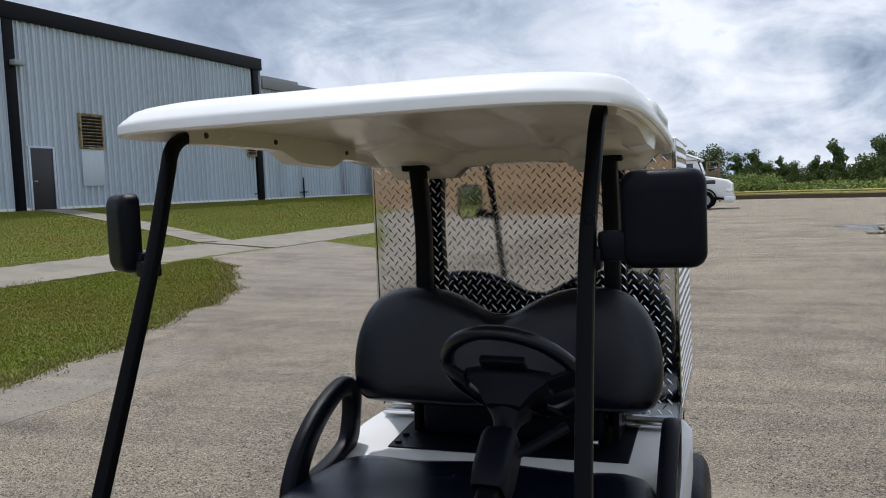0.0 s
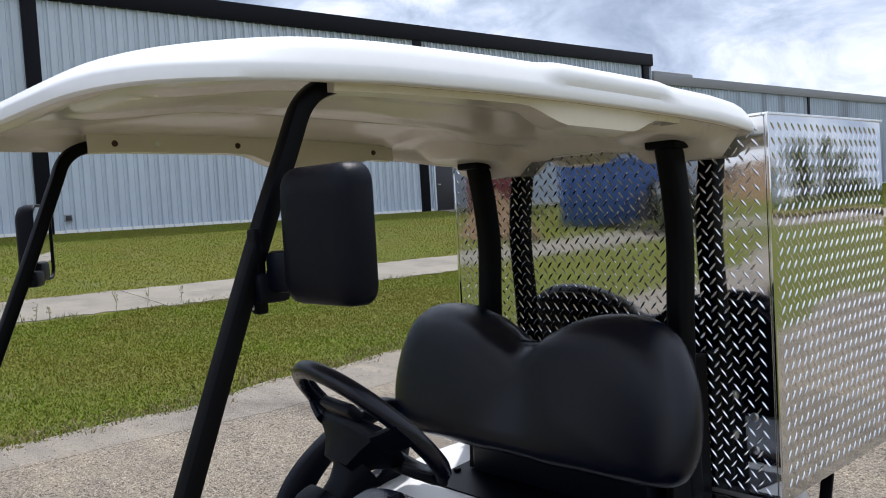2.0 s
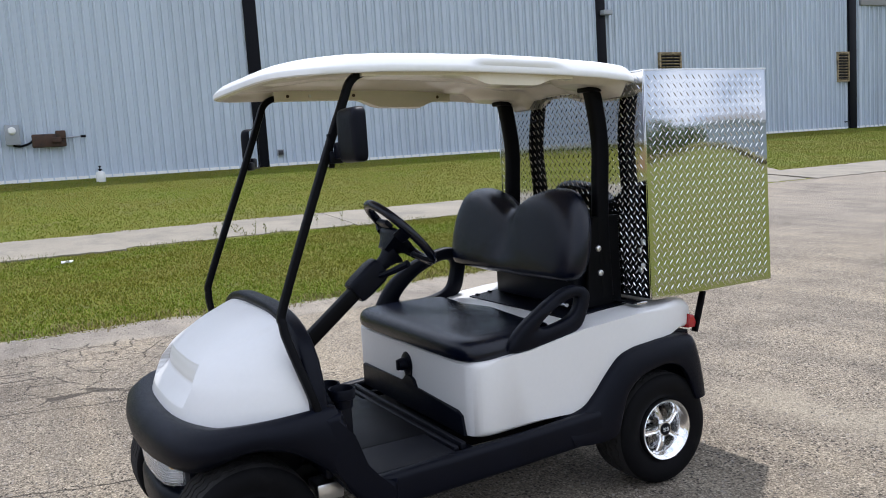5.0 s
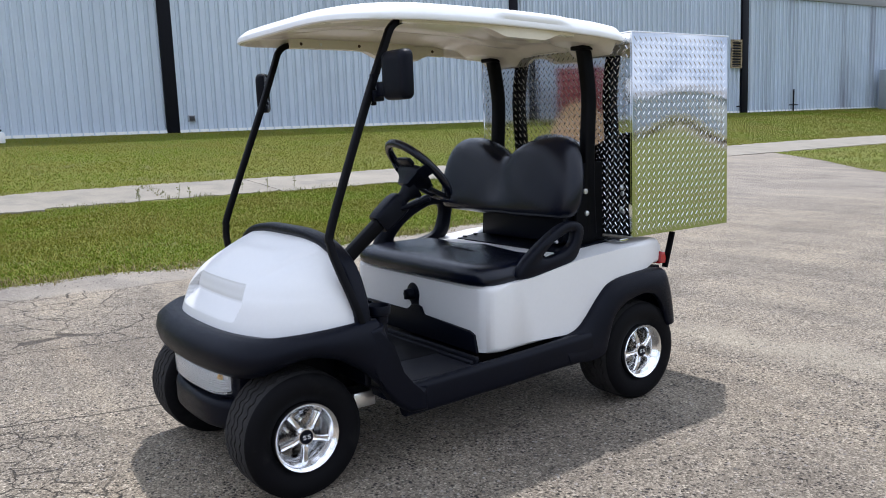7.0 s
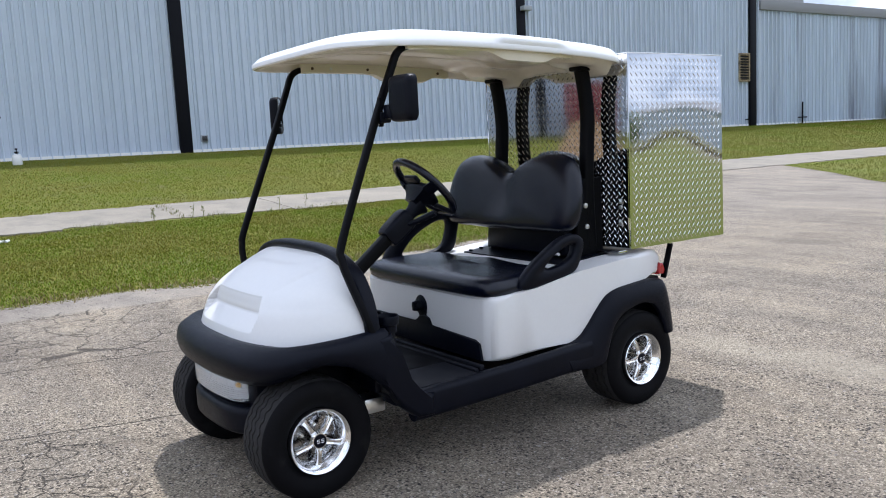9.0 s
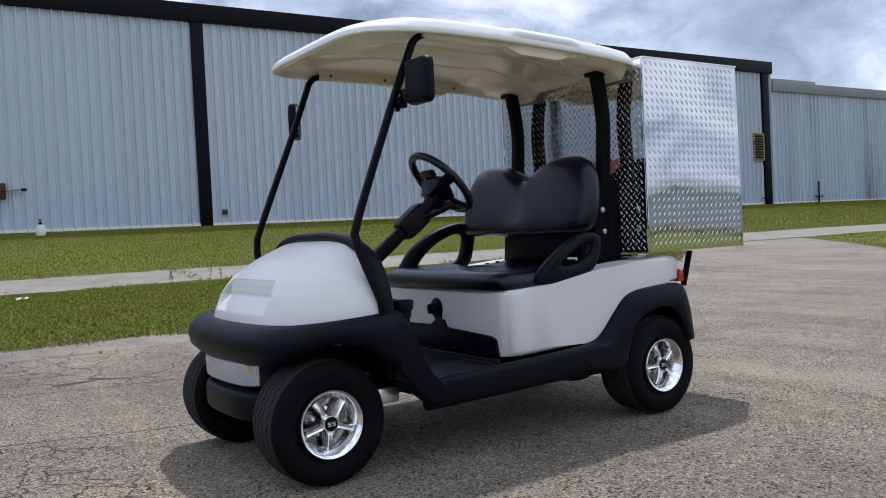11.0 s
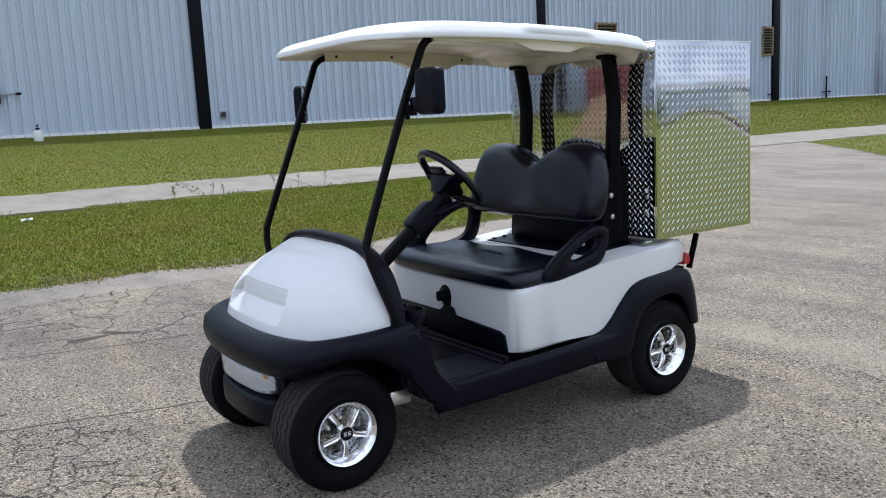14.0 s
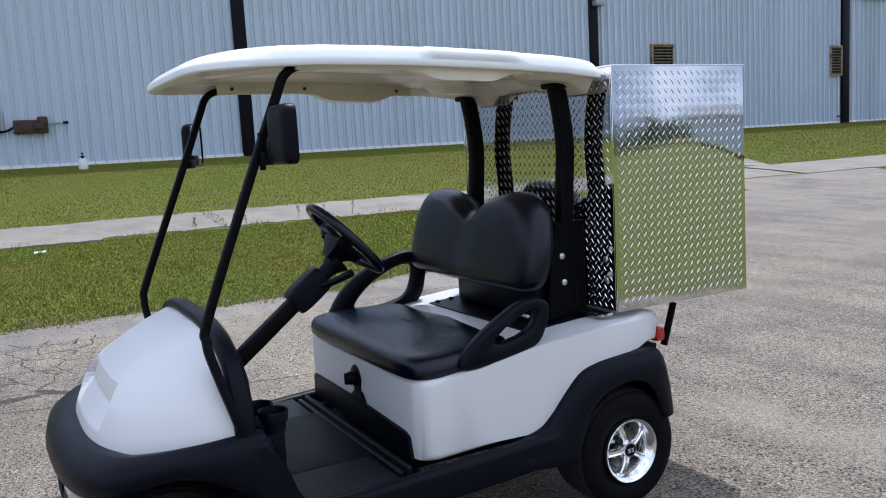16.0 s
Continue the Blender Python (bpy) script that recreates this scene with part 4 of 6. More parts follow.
thicket("hedge_growth", "dark green wood edge of mixed trees far behind the field", -22, 34, 88, 94, 120, 1.9, 2.9, 30000, 0.13, M_LEAF, 3)
thicket("scrub", "pale green willow scrub behind the guard rail", -1.7, 0.9, 62.4, 65.6, 16, 1.3, 2.0, 11000, 0.075, M_SHRUB, 4)
thicket("scrub", "low green scrub and tall weeds over the field", 0.5, 40, 61, 82, 260, 0.6, 1.25, 26000, 0.11, M_SHRUB, 5)
thicket("scrub", "low green scrub and tall weeds over the field", -30, 1, 66, 82, 160, 0.6, 1.3, 12000, 0.11, M_SHRUB, 6)
thicket("hedge_growth", "dark clipped hedge across the field", 50, 51.5, 24, 56, 110, 1.1, 1.5, 15000, 0.10, M_LEAF, 7)
thicket("hedge_growth", "tall dark wood edge behind the pale shed", 70, 80, 60, 125, 60, 4.0, 6.4, 16000, 0.26, M_LEAF, 9)
debris = thing("rubble_pile", "low pile of grey broken concrete beside a puddle", "rubble")
rng = random.Random(8)
for k in range(26):
    bm = bmesh.new()
    bmesh.ops.create_icosphere(bm, subdivisions=1, radius=1.0)
    for v in bm.verts:
        v.co *= rng.uniform(0.7, 1.2)
    s = rng.uniform(0.05, 0.2)
    part("chunk", bm, M_CONCRETE, debris, smooth=False, at=pose(rng.uniform(3.1, 5.6), rng.uniform(19.6, 22.6), s * 0.2, 0, 0, rng.uniform(0, 360)) @ Matrix.Diagonal((s * 1.6, s * 1.2, s * 0.6, 1)))
M_WET = material("wet_dark_asphalt", (0.05, 0.048, 0.045), 0.2, vary=0.3, scale=4.0, rough_vary=0.2)
bm = bmesh.new()
bm.faces.new([bm.verts.new((4.6 + (2.0 + 0.35 * math.sin(3 * a)) * math.cos(a), 23.4 + (1.5 + 0.3 * math.cos(5 * a)) * math.sin(a), 0.005)) for a in np.linspace(0, 6.1, 26)])
tagged(part("puddle", bm, M_WET), "dark wet patch on the worn asphalt", "puddle", kind="structure")

# what the polished plate mirrors from behind the camera
shed = thing("grey_shed", "long low pale steel shed with a dark roof across the field", "shed", at=pose(43, 68.5, 0, 0, 0, -32.7))
part("wall", boxed(-11.5, 11.5, 0, 9, -0.1, 3.9), M_SIDING, shed, smooth=False)
part("roof", extruded([(-0.5, 3.9), (4.5, 5.0), (9.5, 3.9)], "x", -12, 12), M_ROOFING, shed, smooth=False)
part("door", boxed(-3.2, 1.0, -0.06, -0.004, -0.05, 3.2, 0.02), M_PLASTIC, shed, "pale roller door")
M_REDP = material("faded_red_paint", (0.17, 0.024, 0.026), 0.5, vary=0.15, scale=2.0)
M_SOIL = material("orange_soil", (0.18, 0.112, 0.055), 0.9, vary=0.45, scale=3.0, bump=0.5, bump_scale=12)
M_BLUEP = material("faded_blue_paint", (0.03, 0.075, 0.22), 0.5, vary=0.15, scale=2.0)


def container(name, label, m, length, depth, tall, mat):
    """A ribbed steel box with corner posts and a lid rim, its long side towards -y."""
    box = thing(name, label, "container", at=m)
    part("body", boxed(-length / 2, length / 2, -depth / 2, depth / 2, 0.12, tall, 0.02), mat, box)
    part("rim", boxed(-length / 2 - 0.04, length / 2 + 0.04, -depth / 2 - 0.04, depth / 2 + 0.04, tall - 0.12, tall + 0.004, 0.02), mat, box)
    for k in range(int(length / 0.45)):
        x = -length / 2 + 0.25 + 0.45 * k
        part("rib", boxed(x - 0.06, x + 0.06, depth / 2 - 0.002, depth / 2 + 0.05, 0.15, tall - 0.124, 0.01), mat, box)
    for x in (-length / 2 + 0.2, length / 2 - 0.2):
        part("skid", boxed(x - 0.08, x + 0.08, -depth / 2, depth / 2, -0.05, 0.118), M_TRIM, box, smooth=False)


container("red_container", "faded red steel container on the lawn beside the warehouse", pose(-20.0, -21.4, height(-20.0), 0, 0, -44), 2.0, 2.0, 2.2, M_REDP)
container("blue_container", "faded blue steel container standing near the red one", pose(-14.4, -21.3, height(-14.4), 0, 0, -34), 3.6, 2.0, 2.3, M_BLUEP)
trailer = thing("utility_trailer", "dark two-wheeled utility trailer on the grass", "trailer", at=pose(-12.0, -20.6, height(-12.0), 0, 0, -30))
part("body", boxed(-0.95, 0.95, -0.6, 0.6, 0.45, 1.30, 0.04), M_DOOR, trailer)
part("drawbar", tube([Vector((0.9, 0, 0.5)), Vector((2.0, 0, 0.42))], circle(0.04, 8)), M_TRIM, trailer)
for yy in (-0.72, 0.72):
    part("wheel", lathe([(0.001, -0.09), (0.26, -0.09), (0.30, -0.05), (0.30, 0.05), (0.26, 0.09), (0.001, 0.09)], 24, "y"), M_TYRE, trailer, at=pose(0, yy, 0.30))


def heap(name, label, m, sx, sy, sz):
    bm = bmesh.new()
    bmesh.ops.create_grid(bm, x_segments=30, y_segments=30, size=1.0)
    for v in bm.verts:
        r = v.co.length
        v.co.z = max(0.0, 1 - r * r) * 0.9 + 0.5 * noise.noise(v.co * 3.1) * max(0, 1 - r) + 0.05 * noise.noise(v.co * 11.0) * max(0, 1 - r)
    tagged(part(name, bm, M_SOIL, at=m @ Matrix.Diagonal((sx, sy, sz, 1))), label, "soil heap")


heap("soil_heap", "heap of orange soil on the lawn before the containers", pose(-14.8, -15.6, height(-14.8) - 0.03, 0, 0, 45), 1.3, 1.2, 1.3)
heap("earth_bank", "long bank of pale brown earth beyond the yard", pose(-6, -44, -0.1, 0, 0, 6), 30.0, 7.0, 4.2)

# ---- the golf cart: nose towards -y, driver's side +x ----
cart = thing("golf_cart", "white two-seat golf cart with black seats and a diamond-plate cargo box", "golf cart", at=pose(0.030, 0.008, 0, 0, 0, 2.4))


def mirrored_pts(pts, s):
    return [Vector((s * x, y, z)) for x, y, z in pts]


# wheels
R_TYRE, HALF_W = 0.228, 0.105


def tyre_mesh():
    n, rings = 120, []
    # bead, sidewall, shoulder, then the tread with zigzag grooves
    side = [(0.118, 0.070), (0.128, 0.088), (0.150, 0.100), (0.180, 0.105), (0.200, 0.101), (0.212, 0.095), (0.219, 0.089)]
    tread = []
    for k, (a, b) in enumerate(((0.084, 0.060), (0.051, 0.020), (0.011, -0.011), (-0.020, -0.051), (-0.060, -0.084))):
        tread += [(R_TYRE - 0.001 - 0.006 * abs(a / 0.09) ** 3, a, 1), (R_TYRE - 0.001 - 0.006 * abs(b / 0.09) ** 3, b, 1)]
        if k < 4:
            tread += [(R_TYRE - 0.010, b - 0.0015, 1), (R_TYRE - 0.012, b - 0.0077, 1)]
    prof = [(r, x, 0) for r, x in side] + tread + [(r, -x, 0) for r, x in side[::-1]] + [(0.112, -0.06, 0), (0.112, 0.06, 0)]
    bm = bmesh.new()
    cols = []
    for i in range(n):
        a = 2 * math.pi * i / n
        z = 0.0055 * (1 if (i // 2) % 2 else -1)
        cols.append([bm.verts.new((x + z * zig * (1 if abs(x) < 0.08 else 0), r * math.cos(a), r * math.sin(a))) for r, x, zig in prof])
    m = len(prof)
    for i in range(n):
        p, q = cols[i], cols[(i + 1) % n]
        for j in range(m):
            bm.faces.new((p[j], p[(j + 1) % m], q[(j + 1) % m], q[j]))
    me = finish("tyre", bm, M_TYRE, True, 40)
    me.materials.append(M_TREAD)
    for p in me.polygons:
        rr = math.hypot(p.center.y, p.center.z)
        if rr > R_TYRE - 0.0085 and abs(p.center.x) < 0.085:
            p.material_index = 1
    return me


def spoke_mesh():
    """One double-ridged chrome spoke, pointing along +z, its face towards +x."""
    rings = []
    for z, w, x in ((0.026, 0.014, 0.050), (0.045, 0.0105, 0.056), (0.07, 0.010, 0.052), (0.094, 0.0135, 0.046)):
        rings.append([(x - 0.026, -w * 0.8, z), (x - 0.006, -w, z), (x, -w * 0.72, z), (x - 0.004, -w * 0.2, z), (x - 0.004, w * 0.2, z), (x, w * 0.72, z), (x - 0.006, w, z), (x - 0.022, w, z)])
    return finish("spoke", loft(rings), M_CHROME, True, 30)


TYRE, SPOKE = tyre_mesh(), spoke_mesh()
LIP = finish("rim", lathe([(0.090, 0.0), (0.091, 0.036), (0.098, 0.046), (0.106, 0.058), (0.113, 0.071), (0.121, 0.075), (0.124, 0.070), (0.124, 0.05), (0.119, 0.0)], 64), M_CHROME, True, 50)
DISH = finish("dish", lathe([(0.001, -0.040), (0.080, -0.038), (0.092, -0.026), (0.098, 0.0), (0.103, 0.034), (0.112, 0.038), (0.112, -0.046), (0.001, -0.046)], 56), M_CHROME, True, 40)
HOLE = finish("brake_drum", lathe([(0.001, 0.0), (0.086, 0.0), (0.090, 0.010), (0.086, 0.018), (0.001, 0.019)], 40), M_STEEL, True, 40)
CAPRING = finish("cap_ring", lathe([(0.001, 0.0), (0.031, 0.0), (0.0315, 0.012), (0.029, 0.018), (0.026, 0.0185), (0.001, 0.018)], 32), M_CHROME, True, 40)
CAP = finish("centre_cap", lathe([(0.001, 0.0), (0.0255, 0.0), (0.0255, 0.0195), (0.024, 0.021), (0.001, 0.0215)], 28), M_BLACK, True, 40)
NUT = finish("lug_nut", lathe([(0.001, 0.0), (0.012, 0.0), (0.012, 0.018), (0.007, 0.026), (0.001, 0.027)], 6), M_CHROME, False)


def badge_mesh():
    bm = bmesh.new()
    for c in (-0.0085, 0.0085):
        pts = [Vector((0.0225, c + 0.0055 * u, v)) for u, v in ((1, 0.006), (-0.6, 0.0065), (-1, 0.0035), (-0.6, 0.0003), (0.6, -0.0003), (1, -0.0035), (0.6, -0.0065), (-1, -0.006))]
        tube(pts, rounded(0.0024, 0.0016, 0.0004, 1), up=(1, 0, 0), bm=bm)
    return finish("badge", bm, M_BADGE, False)


BADGE = badge_mesh()
for wx, wy, spin in ((0.426, -0.856, 34), (0.488, 0.806, 20), (-0.426, -0.856, 30), (-0.488, 0.806, 50)):
    wheel = new("wheel")
    wheel.matrix_basis = pose(wx, wy, R_TYRE - 0.002, spin, 0, 0 if wx > 0 else 180)
    wheel.parent = cart
    for nm, me, x in (("tyre", TYRE, 0), ("rim", LIP, 0.034), ("dish", DISH, 0.034), ("brake_drum", HOLE, 0.008), ("cap_ring", CAPRING, 0.079), ("centre_cap", CAP, 0.0795)):
        o = new(nm, me)
        o.location.x, o.parent = x, wheel
    o = new("badge", BADGE)
    o.matrix_basis, o.parent = pose(0.0795, 0, 0, -spin, 0, 0), wheel
    for k in range(5):
        o = new("spoke", SPOKE)
        o.matrix_basis, o.parent = pose(0.038, 0, 0, 72 * k), wheel
        o = new("lug_nut", NUT)
        a = radians(72 * k + 36)
        o.matrix_basis, o.parent = pose(0.026, 0.05 * math.sin(a), 0.05 * math.cos(a)), wheel
for y in (-0.856, 0.806):
    part("axle", tube([Vector((-0.42, y, 0.226)), Vector((0.42, y, 0.226))], circle(0.035, 10), up=(0, 1, 0)), M_STEEL, cart)
part("chassis", boxed(-0.30, 0.30, -0.95, 1.0, 0.24, 0.34, 0.02), M_STEEL, cart)
part("hose", tube(curve_points([(0.36, 0.28, 0.26), (0.40, 0.36, 0.205), (0.42, 0.47, 0.200), (0.40, 0.58, 0.235)], 5), circle(0.012, 8)), M_STEEL, cart, "sagging black hose")
part("spring_bracket", boxed(0.33, 0.43, -0.61, -0.515, 0.240, 0.302, 0.008), M_BOLT, cart, "bare metal bracket behind the front wheel")

# white rear body, cut from its side outline
ARCH = [(0.40, 0.372), (0.47, 0.385), (0.52, 0.43), (0.57, 0.505), (0.64, 0.565), (0.73, 0.598), (0.84, 0.612), (0.96, 0.605), (1.06, 0.590)]
BODY = [(-0.035, 0.355), (-0.035, 0.615), (-0.015, 0.632), (0.08, 0.638), (0.20, 0.645), (0.45, 0.688), (0.70, 0.708), (0.97, 0.722), (1.035, 0.712), (1.07, 0.68), (1.075, 0.60)] + ARCH[::-1]
bm = extruded(BODY, "x", -0.542, 0.542, 0.028, 4)
for cut in (-0.028, -0.018, -0.006, 0.008, 0.024, 0.045, 0.07, 0.13, 0.22, 0.34, 0.48, 0.62, 0.76, 0.84, 0.90, 0.95, 1.0):
    bmesh.ops.bisect_plane(bm, geom=bm.verts[:] + bm.edges[:] + bm.faces[:], plane_co=(0, cut, 0), plane_no=(0, 1, 0))
for v in bm.verts:
    v.co.x *= 1 + 0.03 * smoothstep(0.1, 0.7, v.co.y) - 0.14 * smoothstep(0.80, 1.10, v.co.y)
    # rounded front corners
    q = min(max((0.045 - v.co.y) / 0.08, 0.0), 1.0)
    v.co.x -= math.copysign(0.060 * (1 - math.sqrt(max(1 - q * q, 0.0))), v.co.x) if abs(v.co.x) > 0.3 else 0.0
part("body", bm, M_WHITE, cart, "glossy white rear body", angle=30)
part("wheel_well", boxed(-0.50, 0.50, 0.45, 1.03, 0.30, 0.585), M_BLACK, cart)
# seat front: dark kick panel, key switch and selector knob
kick = [(-0.462, 0.352), (-0.462, 0.445), (-0.448, 0.455), (-0.05, 0.455), (-0.02, 0.485), (0.02, 0.492), (0.055, 0.483), (0.075, 0.452), (0.405, 0.438), (0.438, 0.425), (0.455, 0.352)]
part("kick_panel", extruded(kick, "y", -0.047, -0.03, 0.005, 2), M_BLACK, cart)
knob = part("selector_knob", lathe([(0.001, -0.075), (0.022, -0.075), (0.026, -0.06), (0.026, -0.045), (0.045, -0.04), (0.05, -0.034), (0.001, -0.03)], 24, "y"), M_BLACK, cart, at=pose(-0.012, 0, 0.535))
part("lever", boxed(-0.009, 0.009, -0.083, -0.07, -0.022, 0.022, 0.004), M_BLACK, knob)
part("key_plate", extruded([(-0.002 + 0.036 * math.cos(a), 0.522 + 0.058 * math.sin(a)) for a in np.linspace(0, 6, 20)], "y", -0.04, -0.033, 0.003, 1), M_BLACK, cart)

# rear fender flares and bumper
FLARE_OUT = [(0.30, 0.362), (0.41, 0.384), (0.47, 0.427), (0.53, 0.492), (0.60, 0.556), (0.67, 0.580), (0.75, 0.589), (0.84, 0.594), (0.945, 0.591), (0.985, 0.575), (1.012, 0.50), (1.030, 0.40), (1.037, 0.33)]
FLARE_IN = [(0.34, 0.262), (0.46, 0.250), (0.545, 0.262), (0.575, 0.33), (0.605, 0.41), (0.66, 0.46), (0.726, 0.484), (0.804, 0.495), (0.87, 0.482), (0.912, 0.445), (0.942, 0.39), (0.958, 0.345), (0.968, 0.322)]
for s in (-1, 1):
    out = curve_points([(0, y, z) for y, z in FLARE_OUT], 5)
    inn = curve_points([(0, y, z) for y, z in FLARE_IN], 5)
    rings = []
    for a, b in zip(out, inn):
        rings.append([Vector((s * x, *(a.lerp(b, q)).yz)) for q, x in ((0.04, 0.50), (0.0, 0.545), (0.015, 0.566), (0.06, 0.580), (0.16, 0.591), (0.35, 0.601), (0.65, 0.607), (0.90, 0.608), (0.98, 0.604), (1.0, 0.596), (0.99, 0.580), (0.93, 0.574), (0.5, 0.56))])
    part("rear_fender", loft(rings), M_BLACK, cart, "black plastic wheel-arch flare", angle=50)
    part("inner_fender", extruded([(0.45, 0.37), (0.56, 0.50), (0.66, 0.56), (0.84, 0.585), (0.94, 0.55), (0.975, 0.45), (0.99, 0.34), (1.015, 0.34), (1.0, 0.48), (0.955, 0.570), (0.84, 0.590), (0.62, 0.555), (0.47, 0.41)], "x", s * 0.38, s * 0.555), M_BLACK, cart)
part("rear_bumper", tube(curve_points([(-0.50, 1.0, 0.42), (-0.44, 1.05, 0.43), (-0.3, 1.075, 0.43), (0.3, 1.075, 0.43), (0.44, 1.05, 0.43), (0.50, 1.0, 0.42)], 6), rounded(0.06, 0.24, 0.03)), M_BLACK, cart)
for s in (-1, 1):
    part("tail_light", extruded([(1.03, 0.592), (1.068, 0.590), (1.076, 0.612), (1.064, 0.644), (1.04, 0.650)], "x", s * 0.40, s * 0.508, 0.008, 2), M_RED, cart, "red tail light")
part("rear_prop", tube([Vector((0.50, 1.07, 0.57)), Vector((0.50, 1.125, 0.735))], rounded(0.03, 0.012, 0.003)), M_STEEL, cart)

# floor, sills and pedals
part("floor", boxed(-0.53, 0.53, -0.53, -0.02, 0.28, 0.318, 0.01), M_BLACK, cart)
part("floor_mat", boxed(-0.535, 0.535, -0.56, -0.125, 0.319, 0.336, 0.005), M_MAT, cart, "scuffed black floor mat")
for y0, z1 in ((-0.118, 0.342), (-0.088, 0.352)):
    part("mat_ridge", boxed(-0.50, 0.50, y0, y0 + 0.022, 0.319, z1, 0.006), M_MAT, cart)
for s in (-1, 1):
    line = [Vector((s * (0.552 + 0.026 * smoothstep(-0.42, 0.45, y)), y, z)) for y, z in ((-0.47, 0.275), (-0.42, 0.275), (-0.2, 0.282), (0.1, 0.297), (0.36, 0.312), (0.47, 0.318))]
    part("sill", tube(line, [(a, b) for a, b in rounded(0.056, 0.120, 0.024, 4)]), M_BLACK, cart, "black plastic rocker sill")
    part("sill_skirt", boxed(s * 0.515 - 0.02, s * 0.515 + 0.02, -0.40, 0.50, 0.222, 0.30, 0.015), M_BLACK, cart)
for x in (0.20, 0.36):
    part("pedal", boxed(x - 0.05, x + 0.05, -0.02, 0.02, -0.07, 0.07, 0.01), M_BLACK, cart, at=pose(x * 0, -0.55, 0.42, -25))

# nose: white cowl over a black bumper band
NOSE = [(0.500, -1.034, 0.548, -0.600), (0.540, -1.028, 0.548, -0.600), (0.570, -1.020, 0.543, -0.600), (0.617, -1.004, 0.537, -0.600), (0.67, -0.982, 0.521, -0.600), (0.70, -0.960, 0.508, -0.600),
        (0.735, -0.928, 0.489, -0.600), (0.765, -0.882, 0.466, -0.600), (0.795, -0.825, 0.434, -0.607), (0.822, -0.765, 0.394, -0.612), (0.846, -0.704, 0.345, -0.618), (0.864, -0.660, 0.28, -0.623), (0.877, -0.636, 0.18, -0.627), (0.883, -0.630, 0.08, -0.628)]


def nose_ring(z, yf, w, yb, n=230, e=3.1, grow=0.0):
    """Half a rounded outline round the front, from the passenger's rear corner to the driver's."""
    out = []
    for i in range(n + 1):
        a = math.pi * i / n
        c, s = math.cos(a), math.sin(a)
        x = -(w + grow) * math.copysign(abs(c) ** (2 / e), c)
        y = yb - (yb - yf + grow) * abs(s) ** (2 / 2.3)
        out.append(Vector((x, y, z)))
    return out


def dent(p):
    """The stepped recess in the nose, and the raised panel between two creases that run up from it."""
    w = lerp_table([(0.60, 0.255), (0.617, 0.262), (0.67, 0.275), (0.735, 0.228)], p.z)
    d = smoothstep(w, w - 0.006, abs(p.x))
    back = d * lerp_table([(0.608, 0.0), (0.614, 0.003), (0.668, 0.036), (0.674, 0.036), (0.729, 0.006), (0.736, 0.0)], p.z)
    w = 0.225 + 0.8 * max(p.z - 0.735, 0.0)
    p.z += 0.007 * smoothstep(w + 0.035, w, abs(p.x)) * smoothstep(0.738, 0.80, p.z)
    p.y += back
    return p


nose_rows = curve_points([r[:3] for r in NOSE], 6)
NOSE_FINE = [(p.x, p.y, p.z, lerp_table([(r[0], r[3]) for r in NOSE], p.x)) for p in nose_rows]
rings = []
for z in np.concatenate([np.linspace(0.50, 0.834, 150), np.linspace(0.837, 0.883, 16)]):
    v = [lerp_table([(r[0], r[k]) for r in NOSE_FINE], z) for k in (1, 2, 3)]
    rings.append([dent(p) for p in nose_ring(float(z), *v)])
rings.append([Vector((p.x * 0.5, -0.632, p.z + 0.0005)) for p in rings[-1]])
bm = loft(rings, close=False)
part("hood", bm, M_WHITE, cart, "glossy white nose cowl with a stepped recess", angle=28)

# black band: bumper in front, running back into the wheel-arch fenders
BAND_TOP = [(-1.2, 0.578), (-0.98, 0.580), (-0.85, 0.586), (-0.6, 0.602), (-0.5, 0.600)]
BAND_LOW = [(-1.2, 0.428), (-1.07, 0.430), (-1.03, 0.440), (-0.99, 0.456), (-0.94, 0.480), (-0.88, 0.502), (-0.82, 0.508), (-0.74, 0.488), (-0.66, 0.44), (-0.60, 0.385), (-0.55, 0.33), (-0.50, 0.285), (-0.45, 0.255)]
plan = curve_points([(0.603, -0.57, 0), (0.606, -0.65, 0), (0.602, -0.76, 0), (0.582, -0.89, 0), (0.525, -0.985, 0), (0.40, -1.045, 0), (0.2, -1.078, 0), (0.0, -1.088, 0), (-0.2, -1.078, 0), (-0.40, -1.045, 0),
                     (-0.525, -0.985, 0), (-0.582, -0.89, 0), (-0.602, -0.76, 0), (-0.606, -0.65, 0), (-0.603, -0.57, 0)], 6)
rings = []
for i, p in enumerate(plan):
    d = plan[min(i + 1, len(plan) - 1)] - plan[max(i - 1, 0)]
    nrm = Vector((d.y, -d.x, 0)).normalized()
    if nrm.dot(Vector((p.x, p.y + 0.7, 0))) < 0:
        nrm = -nrm
    zt, zb = lerp_table(BAND_TOP, p.y), lerp_table(BAND_LOW, p.y)
    front = smoothstep(-0.85, -1.0, p.y)
    bulge, hgt = 0.012 + 0.022 * front, zt - zb
    prof = [(-0.12, zt - 0.03), (-0.085, zt - 0.006), (-0.03, zt + 0.004), (-0.006, zt - 0.010), (bulge * 0.75, zt - 0.25 * hgt), (bulge, zt - 0.5 * hgt), (bulge * 0.8, zt - 0.75 * hgt), (0.0, zb + 0.012), (-0.02, zb), (-0.05, zb + 0.012)]
    wide = 0.925 + 0.038 * smoothstep(-1.0, -0.72, p.y)
    rings.append([Vector(((p.x + nrm.x * a) * wide, p.y + nrm.y * a, z)) for a, z in prof])
